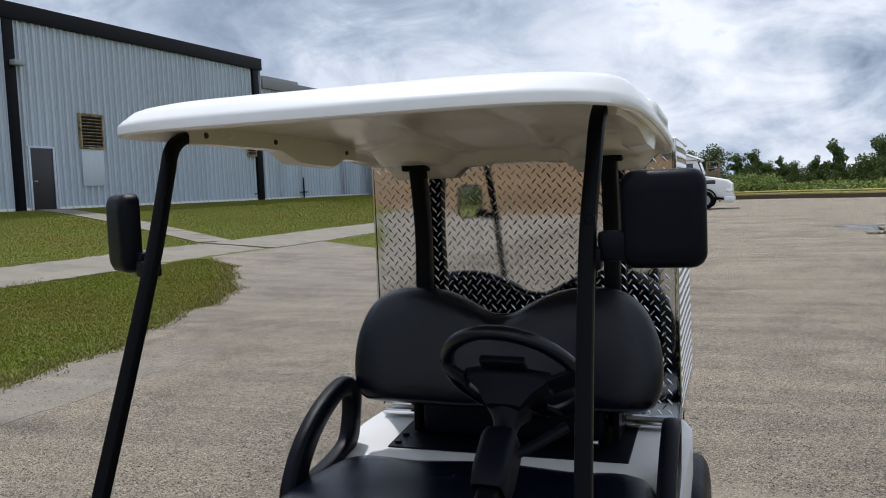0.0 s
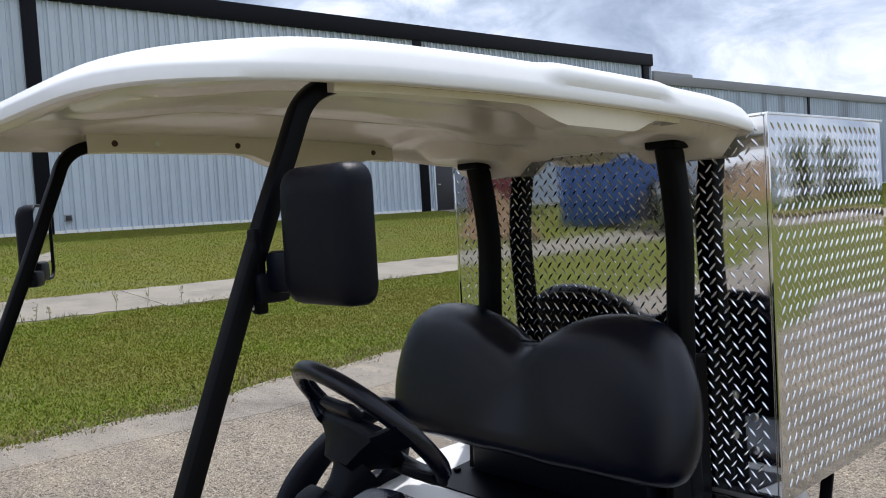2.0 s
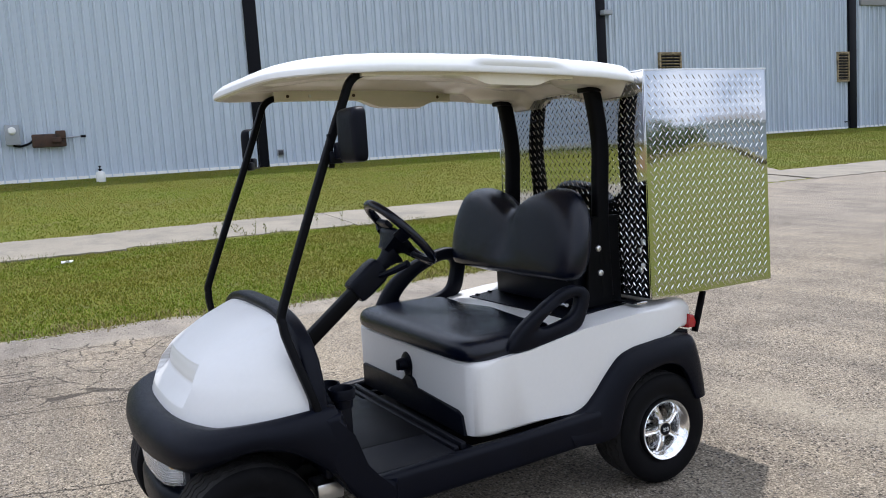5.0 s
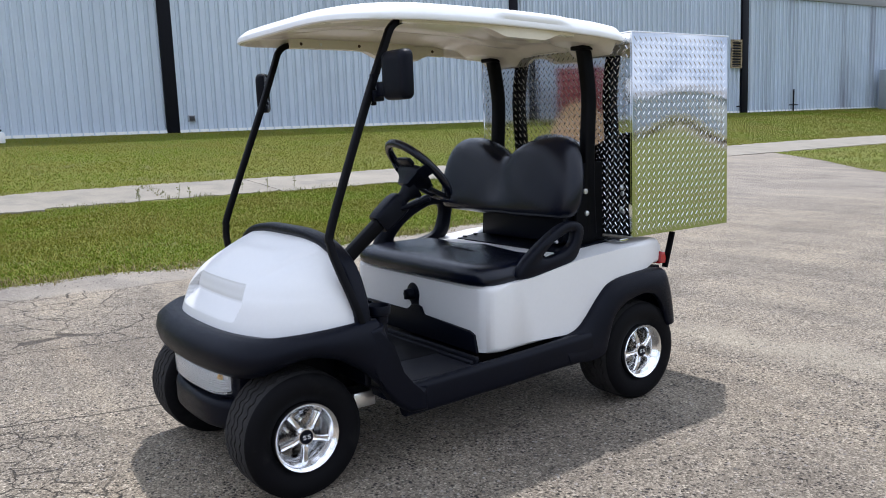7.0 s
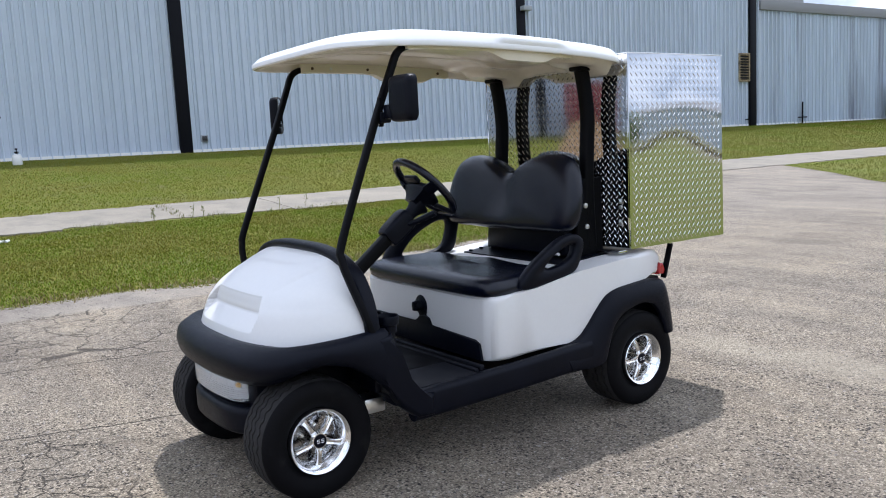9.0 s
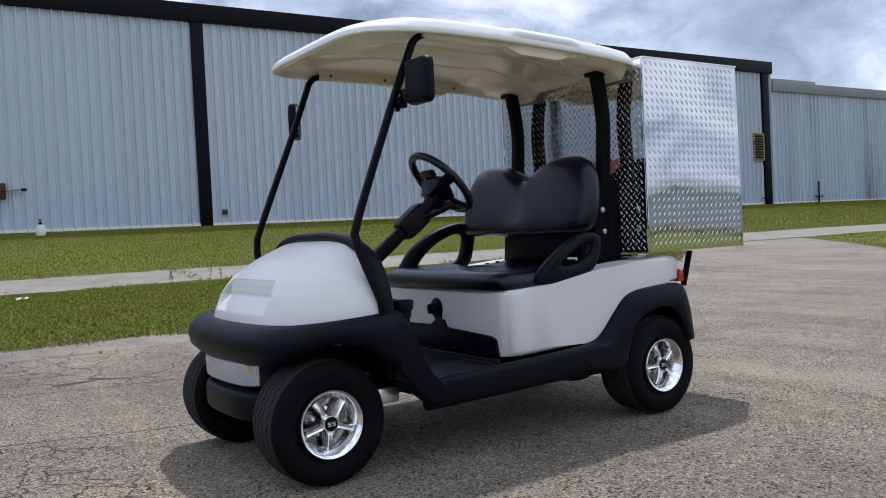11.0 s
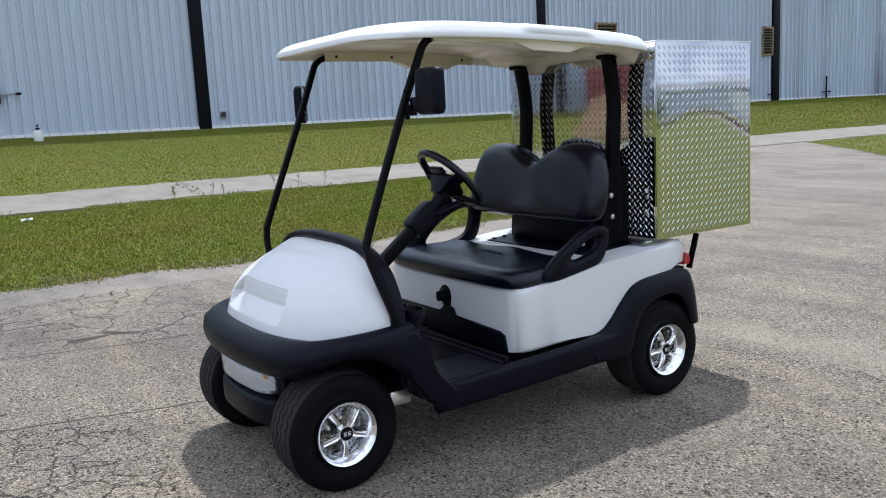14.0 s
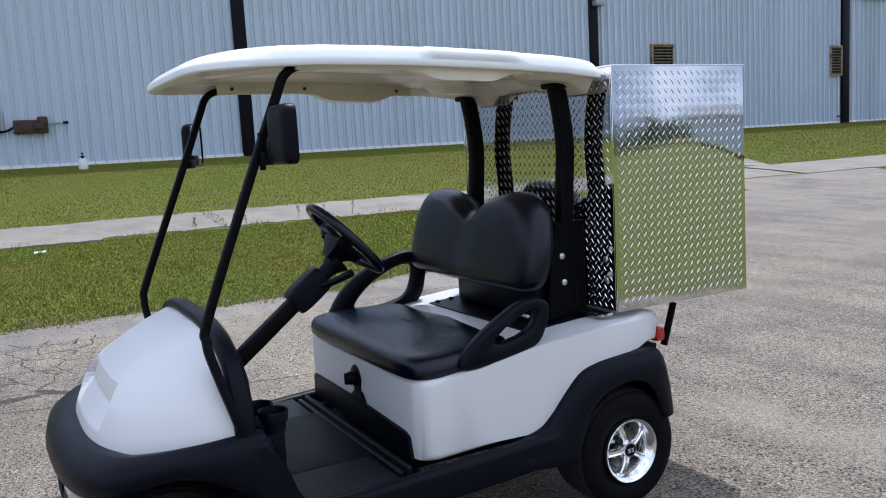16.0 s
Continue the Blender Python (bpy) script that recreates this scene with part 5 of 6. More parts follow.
part("front_bumper", loft(rings), M_BLACK, cart, "black plastic bumper and front fenders", angle=50)
# fender legs down to the sill
for s in (-1, 1):
    leg = [(-0.62, 0.575), (-0.555, 0.585), (-0.545, 0.50), (-0.505, 0.385), (-0.46, 0.328), (-0.38, 0.322), (-0.38, 0.228), (-0.46, 0.232), (-0.53, 0.29), (-0.59, 0.39), (-0.62, 0.44)]
    part("fender_leg", extruded(leg, "x", s * 0.515, s * 0.592, 0.022, 4), M_BLACK, cart)
    part("inner_fender", extruded([(-0.92, 0.50), (-0.89, 0.518), (-0.84, 0.528), (-0.70, 0.505), (-0.61, 0.43), (-0.55, 0.32), (-0.52, 0.30), (-0.55, 0.52), (-0.92, 0.545)], "x", s * 0.28, s * 0.54), M_BLACK, cart)
part("nose_shell", boxed(-0.30, 0.30, -1.0, -0.6, 0.30, 0.50, 0.03), M_BLACK, cart)

# light bar under the bumper, and the lower bumper
bar = curve_points([(-0.296, -0.93, 0), (-0.276, -1.0, 0), (-0.17, -1.046, 0), (0.0, -1.058, 0), (0.17, -1.046, 0), (0.222, -1.028, 0), (0.238, -0.998, 0)], 6)
lens = part("light_bar", tube([p + Vector((0, 0, 0.392)) for p in bar], [(a, b) for a, b in rounded(0.05, 0.088, 0.012, 3)]), M_LENS, cart, "clear headlight bar lens")
lens.visible_shadow = False
part("reflector", tube([p * 0.965 + Vector((0, -0.012, 0.392)) for p in bar], rounded(0.006, 0.074, 0.002, 1)), M_LAMP, lens)
for k in range(13):
    a = bar[2 + int(k * (len(bar) - 5) / 12)]
    part("lens_rib", boxed(-0.0022, 0.0022, -0.002, 0.001, 0.004, 0.036, 0.0), M_LAMP, lens, at=pose(a.x * 0.975, a.y * 0.975 - 0.006, 0.392))
for k in range(6):
    part("lens_flute", tube([p * 0.972 + Vector((0, -0.020, 0.357 + 0.0075 * k)) for p in bar[3:-3]], circle(0.0022, 6)), M_LAMP, lens)
part("bulb", lathe([(0.001, -0.009), (0.008, -0.007), (0.009, 0.0), (0.008, 0.007), (0.001, 0.009)], 12), M_AMBER, lens, "amber indicator bulb", at=pose(0.200, -1.02, 0.405))
low = curve_points([(-0.31, -0.90, 0), (-0.285, -0.985, 0), (-0.16, -1.04, 0), (0.0, -1.05, 0), (0.16, -1.04, 0), (0.262, -0.99, 0), (0.28, -0.93, 0)], 6)
part("lower_bumper", tube([p + Vector((0, 0, 0.272)) for p in low], rounded(0.075, 0.115, 0.03, 4)), M_BLACK, cart, "black lower bumper")

# dash hoop behind the cowl
hoop = curve_points([(0.545, -0.620, 0.575), (0.535, -0.622, 0.66), (0.500, -0.624, 0.745), (0.442, -0.625, 0.808), (0.342, -0.629, 0.858), (0.19, -0.632, 0.885), (0.0, -0.634, 0.890), (-0.19, -0.632, 0.885), (-0.342, -0.629, 0.858),
                     (-0.442, -0.625, 0.808), (-0.500, -0.624, 0.745), (-0.535, -0.622, 0.66), (-0.545, -0.620, 0.575)], 6)
part("dash_hoop", tube(hoop, [(b, a) for a, b in rounded(0.060, 0.036, 0.015, 3)], up=(0, 1, 0)), M_BLACK, cart, "black plastic hoop behind the cowl")
dash = [(-0.51, 0.35), (-0.51, 0.60), (-0.465, 0.74), (-0.39, 0.80), (-0.23, 0.85), (0, 0.862), (0.23, 0.85), (0.39, 0.80), (0.465, 0.74), (0.51, 0.60), (0.51, 0.35)]
part("dashboard", extruded(dash, "y", -0.605, -0.575, 0.01, 2), M_BLACK, cart, "black moulded dashboard")
cups = part("cup_holder", boxed(0.372, 0.490, -0.585, -0.515, 0.560, 0.618, 0.02, 3), M_BLACK, cart, "twin black cup holder")
for x, y in ((0.480, -0.515), (0.392, -0.535)):
    part("cup", lathe([(0.001, -0.058), (0.034, -0.058), (0.036, -0.03), (0.043, -0.026), (0.046, 0.004), (0.044, 0.008), (0.040, 0.006), (0.037, -0.004), (0.033, -0.05), (0.001, -0.05)], 28, "z"), M_BLACK, cups, at=pose(x, y, 0.626))
part("cup_stem", boxed(0.445, 0.495, -0.545, -0.485, 0.44, 0.575, 0.015), M_BLACK, cups)

# seats
def pillow(outline, depth_rings, frame):
    """A padded form: an outline in (u, v) shrunk towards its middle at several depths."""
    cu, cv = sum(u for u, _ in outline) / len(outline), sum(v for _, v in outline) / len(outline)
    return loft([[frame(cu + (u - cu) * su, cv + (v - cv) * sv, d) for u, v in outline] for d, su, sv in depth_rings])


back_line = [(0.0, 1.128), (0.045, 1.135), (0.10, 1.165), (0.18, 1.198), (0.28, 1.212), (0.37, 1.200), (0.435, 1.155), (0.475, 1.08), (0.492, 0.99), (0.486, 0.91), (0.455, 0.862), (0.38, 0.850), (0.24, 0.848), (0.12, 0.845), (0.05, 0.848)]
back_line = [(p.x, p.z) for p in curve_points([(u, 0, v) for u, v in back_line + [(-u, v) for u, v in back_line[:0:-1]]], 5, True)]
TILT = math.tan(radians(11))


def back_frame(u, v, d):
    return (u, 0.525 + (v - 1.03) * TILT + d + (0.030 * math.exp(-(u / 0.075) ** 2) * smoothstep(0.86, 1.05, v) if d < 0 else 0.0), v)


part("seat_back", pillow(back_line, [(-0.066, 0.30, 0.28), (-0.065, 0.60, 0.58), (-0.062, 0.78, 0.76), (-0.057, 0.865, 0.85), (-0.047, 0.925, 0.91), (-0.032, 0.972, 0.965), (-0.012, 0.995, 0.994), (0.008, 1.0, 1.0), (0.030, 0.988, 0.985), (0.044, 0.945, 0.93), (0.050, 0.85, 0.80), (0.05, 0.3, 0.3)], back_frame),
     M_VINYL, cart, "black vinyl twin-hump seat back", angle=60)
part("seat_back_shell", pillow([(u, v) for u, v in back_line], [(0.047, 0.93, 0.90), (0.062, 0.92, 0.89), (0.066, 0.85, 0.8), (0.066, 0.3, 0.3)], back_frame), M_BLACK, cart, "black plastic seat-back shell")
cush = []
for a in np.linspace(0, 2 * math.pi, 64, endpoint=False):
    c, s = math.cos(a), math.sin(a)
    u, v = 0.525 * math.copysign(abs(c) ** 0.28, c), 0.173 + 0.232 * math.copysign(abs(s) ** 0.28, s)
    if v > 0.05:
        u *= 1.0 - 0.10 * smoothstep(0.08, 0.42, v)
    cush.append((u, v))


def cush_frame(u, v, d):
    return (u, v, 0.628 + d + 0.010 * smoothstep(0.0, 0.4, v) - 0.014 * math.exp(-((abs(u) - 0.24) / 0.13) ** 2) * (1 if d > 0.05 else 0) * smoothstep(-0.02, 0.12, v))


part("seat_cushion", pillow(cush, [(0.0, 0.97, 0.95), (0.008, 0.995, 0.99), (0.03, 1.0, 1.0), (0.05, 0.99, 0.985), (0.066, 0.965, 0.95), (0.076, 0.92, 0.88), (0.082, 0.82, 0.74), (0.084, 0.6, 0.5), (0.085, 0.3, 0.2)], cush_frame), M_VINYL, cart, "black vinyl bench cushion", angle=60)
part("rear_tray", extruded([(0.50, 0.676), (0.50, 0.697), (0.70, 0.7125), (0.815, 0.7185), (0.815, 0.69)], "x", -0.388, 0.388, 0.003, 1), M_BLACK, cart, "black tray behind the seat")
for x, y, z in ((-0.36, 0.53, 0.699), (-0.36, 0.60, 0.7045)):
    part("tray_clip", boxed(x - 0.010, x + 0.010, y - 0.008, y + 0.008, z, z + 0.009, 0.003), M_BLACK, cart)
part("seat_support", boxed(-0.30, 0.30, 0.60, 0.72, 0.714, 0.98, 0.02), M_BLACK, cart, "black steel seat-back support")
part("prop_bar", tube([Vector((0.23, 0.575, 0.728)), Vector((0.29, 0.57, 0.728))], circle(0.008, 8)), M_BOLT, cart)

# arm rests
ARM_OUT = {1: [(0.120, 0.664), (0.165, 0.725), (0.275, 0.799), (0.375, 0.847), (0.450, 0.853), (0.494, 0.820), (0.479, 0.747), (0.424, 0.680), (0.25, 0.650), (0.150, 0.642)],
           -1: [(0.058, 0.672), (0.135, 0.790), (0.27, 0.880), (0.42, 0.926), (0.50, 0.922), (0.556, 0.872), (0.552, 0.808), (0.500, 0.690), (0.30, 0.664), (0.10, 0.652)]}
ARM_IN = {1: [(0.262, 0.728), (0.300, 0.762), (0.350, 0.790), (0.400, 0.808), (0.430, 0.811), (0.440, 0.800), (0.424, 0.762), (0.385, 0.736), (0.330, 0.722), (0.285, 0.716)],
          -1: [(0.185, 0.708), (0.225, 0.762), (0.300, 0.818), (0.400, 0.862), (0.460, 0.868), (0.482, 0.846), (0.474, 0.790), (0.440, 0.728), (0.350, 0.700), (0.240, 0.690)]}


def arm_mesh(s):
    """A flat moulded arm with rounded edges and a window through it."""
    out = curve_points([(0, y, z) for y, z in ARM_OUT[s]], 6, True)
    inn = curve_points([(0, y, z) for y, z in ARM_IN[s]], 6, True)
    rings = []
    for q, x in ((0.0, -0.010), (0.0, 0.010), (0.06, 0.019), (0.16, 0.024), (0.84, 0.024), (0.94, 0.019), (1.0, 0.010), (1.0, -0.010), (0.94, -0.019), (0.84, -0.024), (0.16, -0.024), (0.06, -0.019)):
        rings.append([Vector((s * 0.518 + x, *(a.lerp(b, q)).yz)) for a, b in zip(out, inn)])
    return loft(rings + [rings[0]], True, False)


for s in (-1, 1):
    bm = arm_mesh(s)
    bmesh.ops.remove_doubles(bm, verts=bm.verts, dist=1e-6)
    part("armrest", bm, M_BLACK, cart, "black plastic loop armrest", angle=50)

# steering
COL0, COL1 = Vector((0.196, -0.725, 0.585)), Vector((0.212, -0.168, 1.026))
ax = (COL1 - COL0).normalized()
part("steering_column", tube([COL0, COL0.lerp(COL1, 0.35), COL0.lerp(COL1, 0.80)], rounded(0.050, 0.052, 0.012, 3)), M_STEEL, cart, "black steering column")
part("column_cover", tube([COL0.lerp(COL1, t) for t in (0.70, 0.715, 0.76, 0.86, 0.885, 0.90)], lambda q: rounded(0.066 + 0.014 * math.sin(3.1 * q), 0.080 + 0.014 * math.sin(3.1 * q), 0.016, 3)), M_BLACK, cart)
part("column_neck", tube([COL0.lerp(COL1, t) for t in (0.84, 0.90, 0.94, 0.97, 1.0)], lambda q: circle(0.025 + 0.027 * q * q * q, 16)), M_BLACK, cart)
part("indicator_stalk", tube(curve_points([COL0.lerp(COL1, 0.81), COL0.lerp(COL1, 0.82) + Vector((0.06, 0.05, 0.015)), COL0.lerp(COL1, 0.82) + Vector((0.13, 0.10, 0.05))], 4), lambda q: circle(0.010 + 0.004 * q, 10)), M_BLACK, cart)
WN = Vector((-0.095, -0.725, -0.682)).normalized()
frame_m = Matrix.Translation((0.215, -0.133, 1.099)) @ WN.to_track_quat("-Z", "Y").to_matrix().to_4x4()
wheel_s = new("steering_wheel")
wheel_s.matrix_basis, wheel_s.parent = frame_m, cart
RW = 0.158
ring = [Vector((RW * math.cos(a), RW * math.sin(a), 0)) for a in np.linspace(0, 2 * math.pi, 56, endpoint=False)]
part("grip", tube(ring, circle(0.0165, 12), closed=True), M_VINYL, wheel_s, "black moulded grip ring")
hubs = []
for z, k in ((-0.012, 0.88), (-0.026, 0.92), (-0.04, 0.80), (-0.06, 0.55), (-0.09, 0.36)):
    hubs.append([Vector((k * u, k * v, z)) for u, v in ((-0.115, 0.042), (-0.05, 0.055), (0.05, 0.055), (0.115, 0.042), (0.09, -0.03), (0.05, -0.085), (-0.05, -0.085), (-0.09, -0.03))])
part("hub", loft(hubs), M_BLACK, wheel_s, angle=65)
for a0, a1, w in (((-0.10, 0.02), (-0.166, 0.032), 0.05), ((0.10, 0.02), (0.166, 0.032), 0.05), ((-0.05, -0.07), (-0.075, -0.153), 0.045), ((0.05, -0.07), (0.075, -0.153), 0.045)):
    part("spoke", tube([Vector((*a0, -0.035)), Vector(((a0[0] + a1[0]) / 2, (a0[1] + a1[1]) / 2, -0.022)), Vector((*a1, -0.004))], rounded(w, 0.014, 0.005, 2)), M_BLACK, wheel_s)
part("clip", boxed(-0.055, 0.055, 0.05, 0.085, -0.025, -0.005, 0.006), M_BLACK, wheel_s, "black scorecard clip")

# roof struts
for s in (-1, 1):
    xo, yo = (0.008, 0.0) if s > 0 else (0.015, -0.015)
    line = curve_points(mirrored_pts([(x + xo, y + yo, z) for x, y, z in ((0.548, -0.614, 0.54), (0.535, -0.646, 0.66), (0.494, -0.680, 0.79), (0.466, -0.692, 0.87), (0.452, -0.674, 0.95), (0.440, -0.498, 1.38), (0.446, -0.420, 1.57),
                                       (0.449, -0.390, 1.635), (0.450, -0.345, 1.662), (0.450, -0.28, 1.668), (0.450, -0.12, 1.668))], s), 7)
    part("front_strut", tube(line, rounded(0.027, 0.029, 0.007, 2), up=(1, 0, 0)), M_STEEL, cart, "black tubular windscreen strut")
    line = curve_points(mirrored_pts([(0.323, 0.745, 0.75), (0.323, 0.735, 1.0), (0.323, 0.742, 1.2), (0.323, 0.752, 1.36), (0.323, 0.742, 1.48), (0.323, 0.72, 1.60)], s), 6)
    part("rear_strut", tube(line, rounded(0.050, 0.066, 0.014, 3), up=(0, 1, 0)), M_STEEL, cart, "black rear roof strut")
    part("strut_flange", boxed(s * 0.325 - 0.042, s * 0.325 + 0.042, 0.675, 0.785, 1.590, 1.615, 0.008), M_STEEL, cart)
    plate = part("side_plate", extruded([(0.635, 0.712), (0.815, 0.712), (0.815, 1.085), (0.68, 1.085), (0.655, 1.0)], "x", s * 0.325, s * 0.345, 0.003, 1), M_STEEL, cart, "black steel side plate")
    for y, z in ((0.700, 0.954), (0.707, 0.852)):
        part("bolt", lathe([(0.001, 0.0), (0.013, 0.0), (0.012, 0.006), (0.001, 0.009)], 14), M_BOLT, plate, at=pose(s * 0.345, y, z, 0, 0, 0 if s > 0 else 180))

# roof
ROOF_LOW = [(-0.66, 1.652), (-0.54, 1.653), (-0.42, 1.656), (-0.28, 1.659), (-0.05, 1.657), (0.10, 1.653), (0.25, 1.647), (0.43, 1.639), (0.60, 1.629), (0.76, 1.613), (0.82, 1.605)]
YC, YH, XH = 0.0805, 0.7355, 0.527


def roof_outline(n=200, fine=6000):
    """The rim in plan, rounder in front than at the rear, as evenly spaced points about its middle."""
    a = np.linspace(0, 2 * math.pi, fine, endpoint=False)
    c, s = np.cos(a), np.sin(a)
    e = np.array([5.6 + 10.4 * smoothstep(-0.1, 0.6, float(v)) for v in s])
    p = np.stack([XH * np.sign(c) * np.abs(c) ** (2 / e), YH * np.sign(s) * np.abs(s) ** (2 / e)], 1)
    way = np.concatenate([[0], np.cumsum(np.linalg.norm(np.diff(np.vstack([p, p[:1]]), axis=0), axis=1))])
    at = np.linspace(0, way[-1], n, endpoint=False)
    q = np.vstack([p, p[:1]])
    return np.stack([np.interp(at, way, q[:, 0]), np.interp(at, way, q[:, 1])], 1)


RIM_PLAN = roof_outline()


def roof_ring(r):
    return [(float(x) * r, YC + float(y) * r) for x, y in RIM_PLAN]


RIM = [(0.0, 0.004), (0.0, 0.018), (0.003, 0.0235), (0.009, 0.030), (0.018, 0.041), (0.030, 0.052), (0.045, 0.0595), (0.07, 0.064), (0.12, 0.067), (0.2, 0.070), (0.35, 0.073), (0.55, 0.075), (0.8, 0.076), (0.999, 0.076)]


def roof_point(x, y, inset, lift):
    """A point of the shell: a steep rim, a rolled shoulder (longer in front), raised pads over the hand grips."""
    front = smoothstep(-0.38, -0.60, y)
    low = lerp_table(ROOF_LOW, y)
    if 0.02 < lift:
        lift -= 0.012 * front * smoothstep(0.20, 0.02, inset) * smoothstep(0.02, 0.055, lift)
    pad = smoothstep(0.05, 0.085, y) * smoothstep(0.46, 0.38, y) * smoothstep(0.40, 0.47, abs(x)) * smoothstep(0.024, 0.034, lift)
    lean = 0.012 * pad * smoothstep(0.07, 0.02, inset)
    return (x + math.copysign(lean, x), y, low + lift + 0.004 * pad * smoothstep(0.10, 0.05, inset))


def under(x, y):
    zl = lerp_table(ROOF_LOW, y)
    e = max(abs(x) / XH, abs(y - YC) / YH)
    z = zl + 0.034 * smoothstep(0.955, 0.86, e) + 0.022 * smoothstep(0.80, 0.35, e)
    # moulded bosses over the rear struts, running out to the rear edge
    d = math.hypot(abs(x) - 0.325, max(0.70 - y, 0.0) * 0.8)
    z -= 0.036 * smoothstep(0.150, 0.105, d) * smoothstep(0.9, 0.8, abs(x) / XH)
    z -= 0.010 * smoothstep(0.235, 0.215, d) * smoothstep(0.9, 0.8, abs(x) / XH)
    # two long stiffening ribs
    z -= 0.008 * smoothstep(0.030, 0.018, abs(abs(x) - 0.15)) * smoothstep(0.80, 0.72, e)
    return z


rings = [[roof_point(x, y, inset, lift) for x, y in roof_ring(1 - inset)] for inset, lift in RIM[::-1]]
rings.append([(x, y, lerp_table(ROOF_LOW, y) + 0.001) for x, y in roof_ring(0.996)])
rings.append([(x, y, lerp_table(ROOF_LOW, y)) for x, y in roof_ring(0.99)])
roof = part("roof", loft(rings, True, False), M_ROOF, cart, "white moulded roof", angle=40)
rings = [[(x, y, lerp_table(ROOF_LOW, y)) for x, y in roof_ring(0.99)], [(x, y, lerp_table(ROOF_LOW, y) + 0.006) for x, y in roof_ring(0.975)]]
for r in (0.965, 0.95, 0.93, 0.91, 0.89, 0.87, 0.85, 0.82, 0.79, 0.76, 0.73, 0.70, 0.67, 0.64, 0.61, 0.58, 0.55, 0.52, 0.48, 0.44, 0.4, 0.36, 0.32, 0.28, 0.24, 0.2, 0.1, 0.001):
    rings.append([(x, y, under(x, y)) for x, y in roof_ring(r)])
part("roof_liner", loft(rings, True, False), M_UNDER, roof, "cream moulded underside", angle=50)
for s in (-1, 1):
    # side rails with a hand grip that bulges down
    rails = []
    for y in np.linspace(-0.36, 0.50, 40):
        zl = lerp_table(ROOF_LOW, y) + 0.012
        g = smoothstep(0.02, 0.13, y) * smoothstep(0.43, 0.31, y)
        dz, dx = 0.020 + 0.030 * g, 0.010 * g
        rails.append([(s * (0.452 - dx), y, zl + 0.03), (s * (0.448 - dx), y, zl - dz), (s * (0.465 - dx), y, zl - dz - 0.006 * g), (s * (0.488 + dx), y, zl - dz), (s * (0.498 + dx), y, zl + 0.03)])
    part("grip_rail", loft(rails), M_UNDER, roof, "cream rail with a moulded hand grip", angle=50)
    for y in (-0.30, -0.20, 0.005, 0.43):
        part("rivet", lathe([(0.001, 0.0), (0.0075, 0.0), (0.006, 0.004), (0.001, 0.005)], 10), M_RUST if abs(y) > 0.25 or y == 0.005 else M_BOLT, roof, at=pose(s * 0.4485, y, lerp_table(ROOF_LOW, y) + 0.012, 0, 0, 180 if s > 0 else 0))

# mirrors
for s, turn in ((1, 2), (-1, 34)):
    body = []
    mm = pose(s * 0.574 if s > 0 else -0.570, -0.445, 1.458, 0, 0, s * turn)
    outl = rounded(0.146 if s > 0 else 0.125, 0.172, 0.026, 5)
    for d, k in ((-0.026, 0.60), (-0.024, 0.84), (-0.018, 0.95), (-0.008, 0.99), (0.012, 1.0), (0.016, 0.985), (0.016, 0.93), (0.010, 0.92)):
        body.append([(a * k, d, b * k) for a, b in outl])
    mir = part("side_mirror", loft(body), M_BLACK, cart, "black plastic side mirror", angle=50, at=mm)
    part("glass", loft([[(a * 0.925, d, b * 0.925) for a, b in outl] for d in (0.009, 0.0125)]), M_MIRROR, mir, "mirror glass")
    inn = -s
    if s > 0:
        part("arm", boxed(-0.112, -0.06, -0.022, 0.008, -0.072, -0.018, 0.008), M_BLACK, mir)
        part("clamp", boxed(-0.142, -0.104, -0.036, 0.012, -0.086, -0.046, 0.006), M_BLACK, mir)
        part("bracket", boxed(-0.132, -0.112, -0.034, -0.018, -0.10, 0.012, 0.004), M_STEEL, mir)
        part("bolt", lathe([(0.001, -0.008), (0.004, -0.007), (0.004, 0.0), (0.001, 0.0)], 8, "y"), M_BOLT, mir, at=pose(-0.122, -0.036, -0.090))
    else:
        part("arm", boxed(0.03, 0.085, 0.0, 0.034, -0.082, -0.040, 0.008), M_BLACK, mir)
        part("clamp", boxed(0.075, 0.125, -0.006, 0.036, -0.092, -0.058, 0.006), M_BLACK, mir)

# diamond-plate cargo box
BX0, BX1, BY0, BY1, BZ0, BZ1 = -0.535, 0.520, 0.822, 1.512, 0.742, 1.655


def buckle(u, v):
    """How far the side plate stands out of true: u along the box, v up, each 0 to 1."""
    return -0.030 * (v - 0.5) * (u - 0.40) ** 2 * 0.9 + 0.0024 * math.exp(-((v - 0.70) / 0.16) ** 2 - ((u - 0.42) / 0.36) ** 2) + 0.0009 * noise.noise((u * 2.6, v * 2.2, 4.0)) + 0.0025


cargo = part("cargo_box", boxed(BX0, BX1 - 0.006, BY0, BY1, BZ0, BZ1, 0.004, 1), M_ALU, cart, "polished diamond-plate aluminium cargo box", smooth=False)


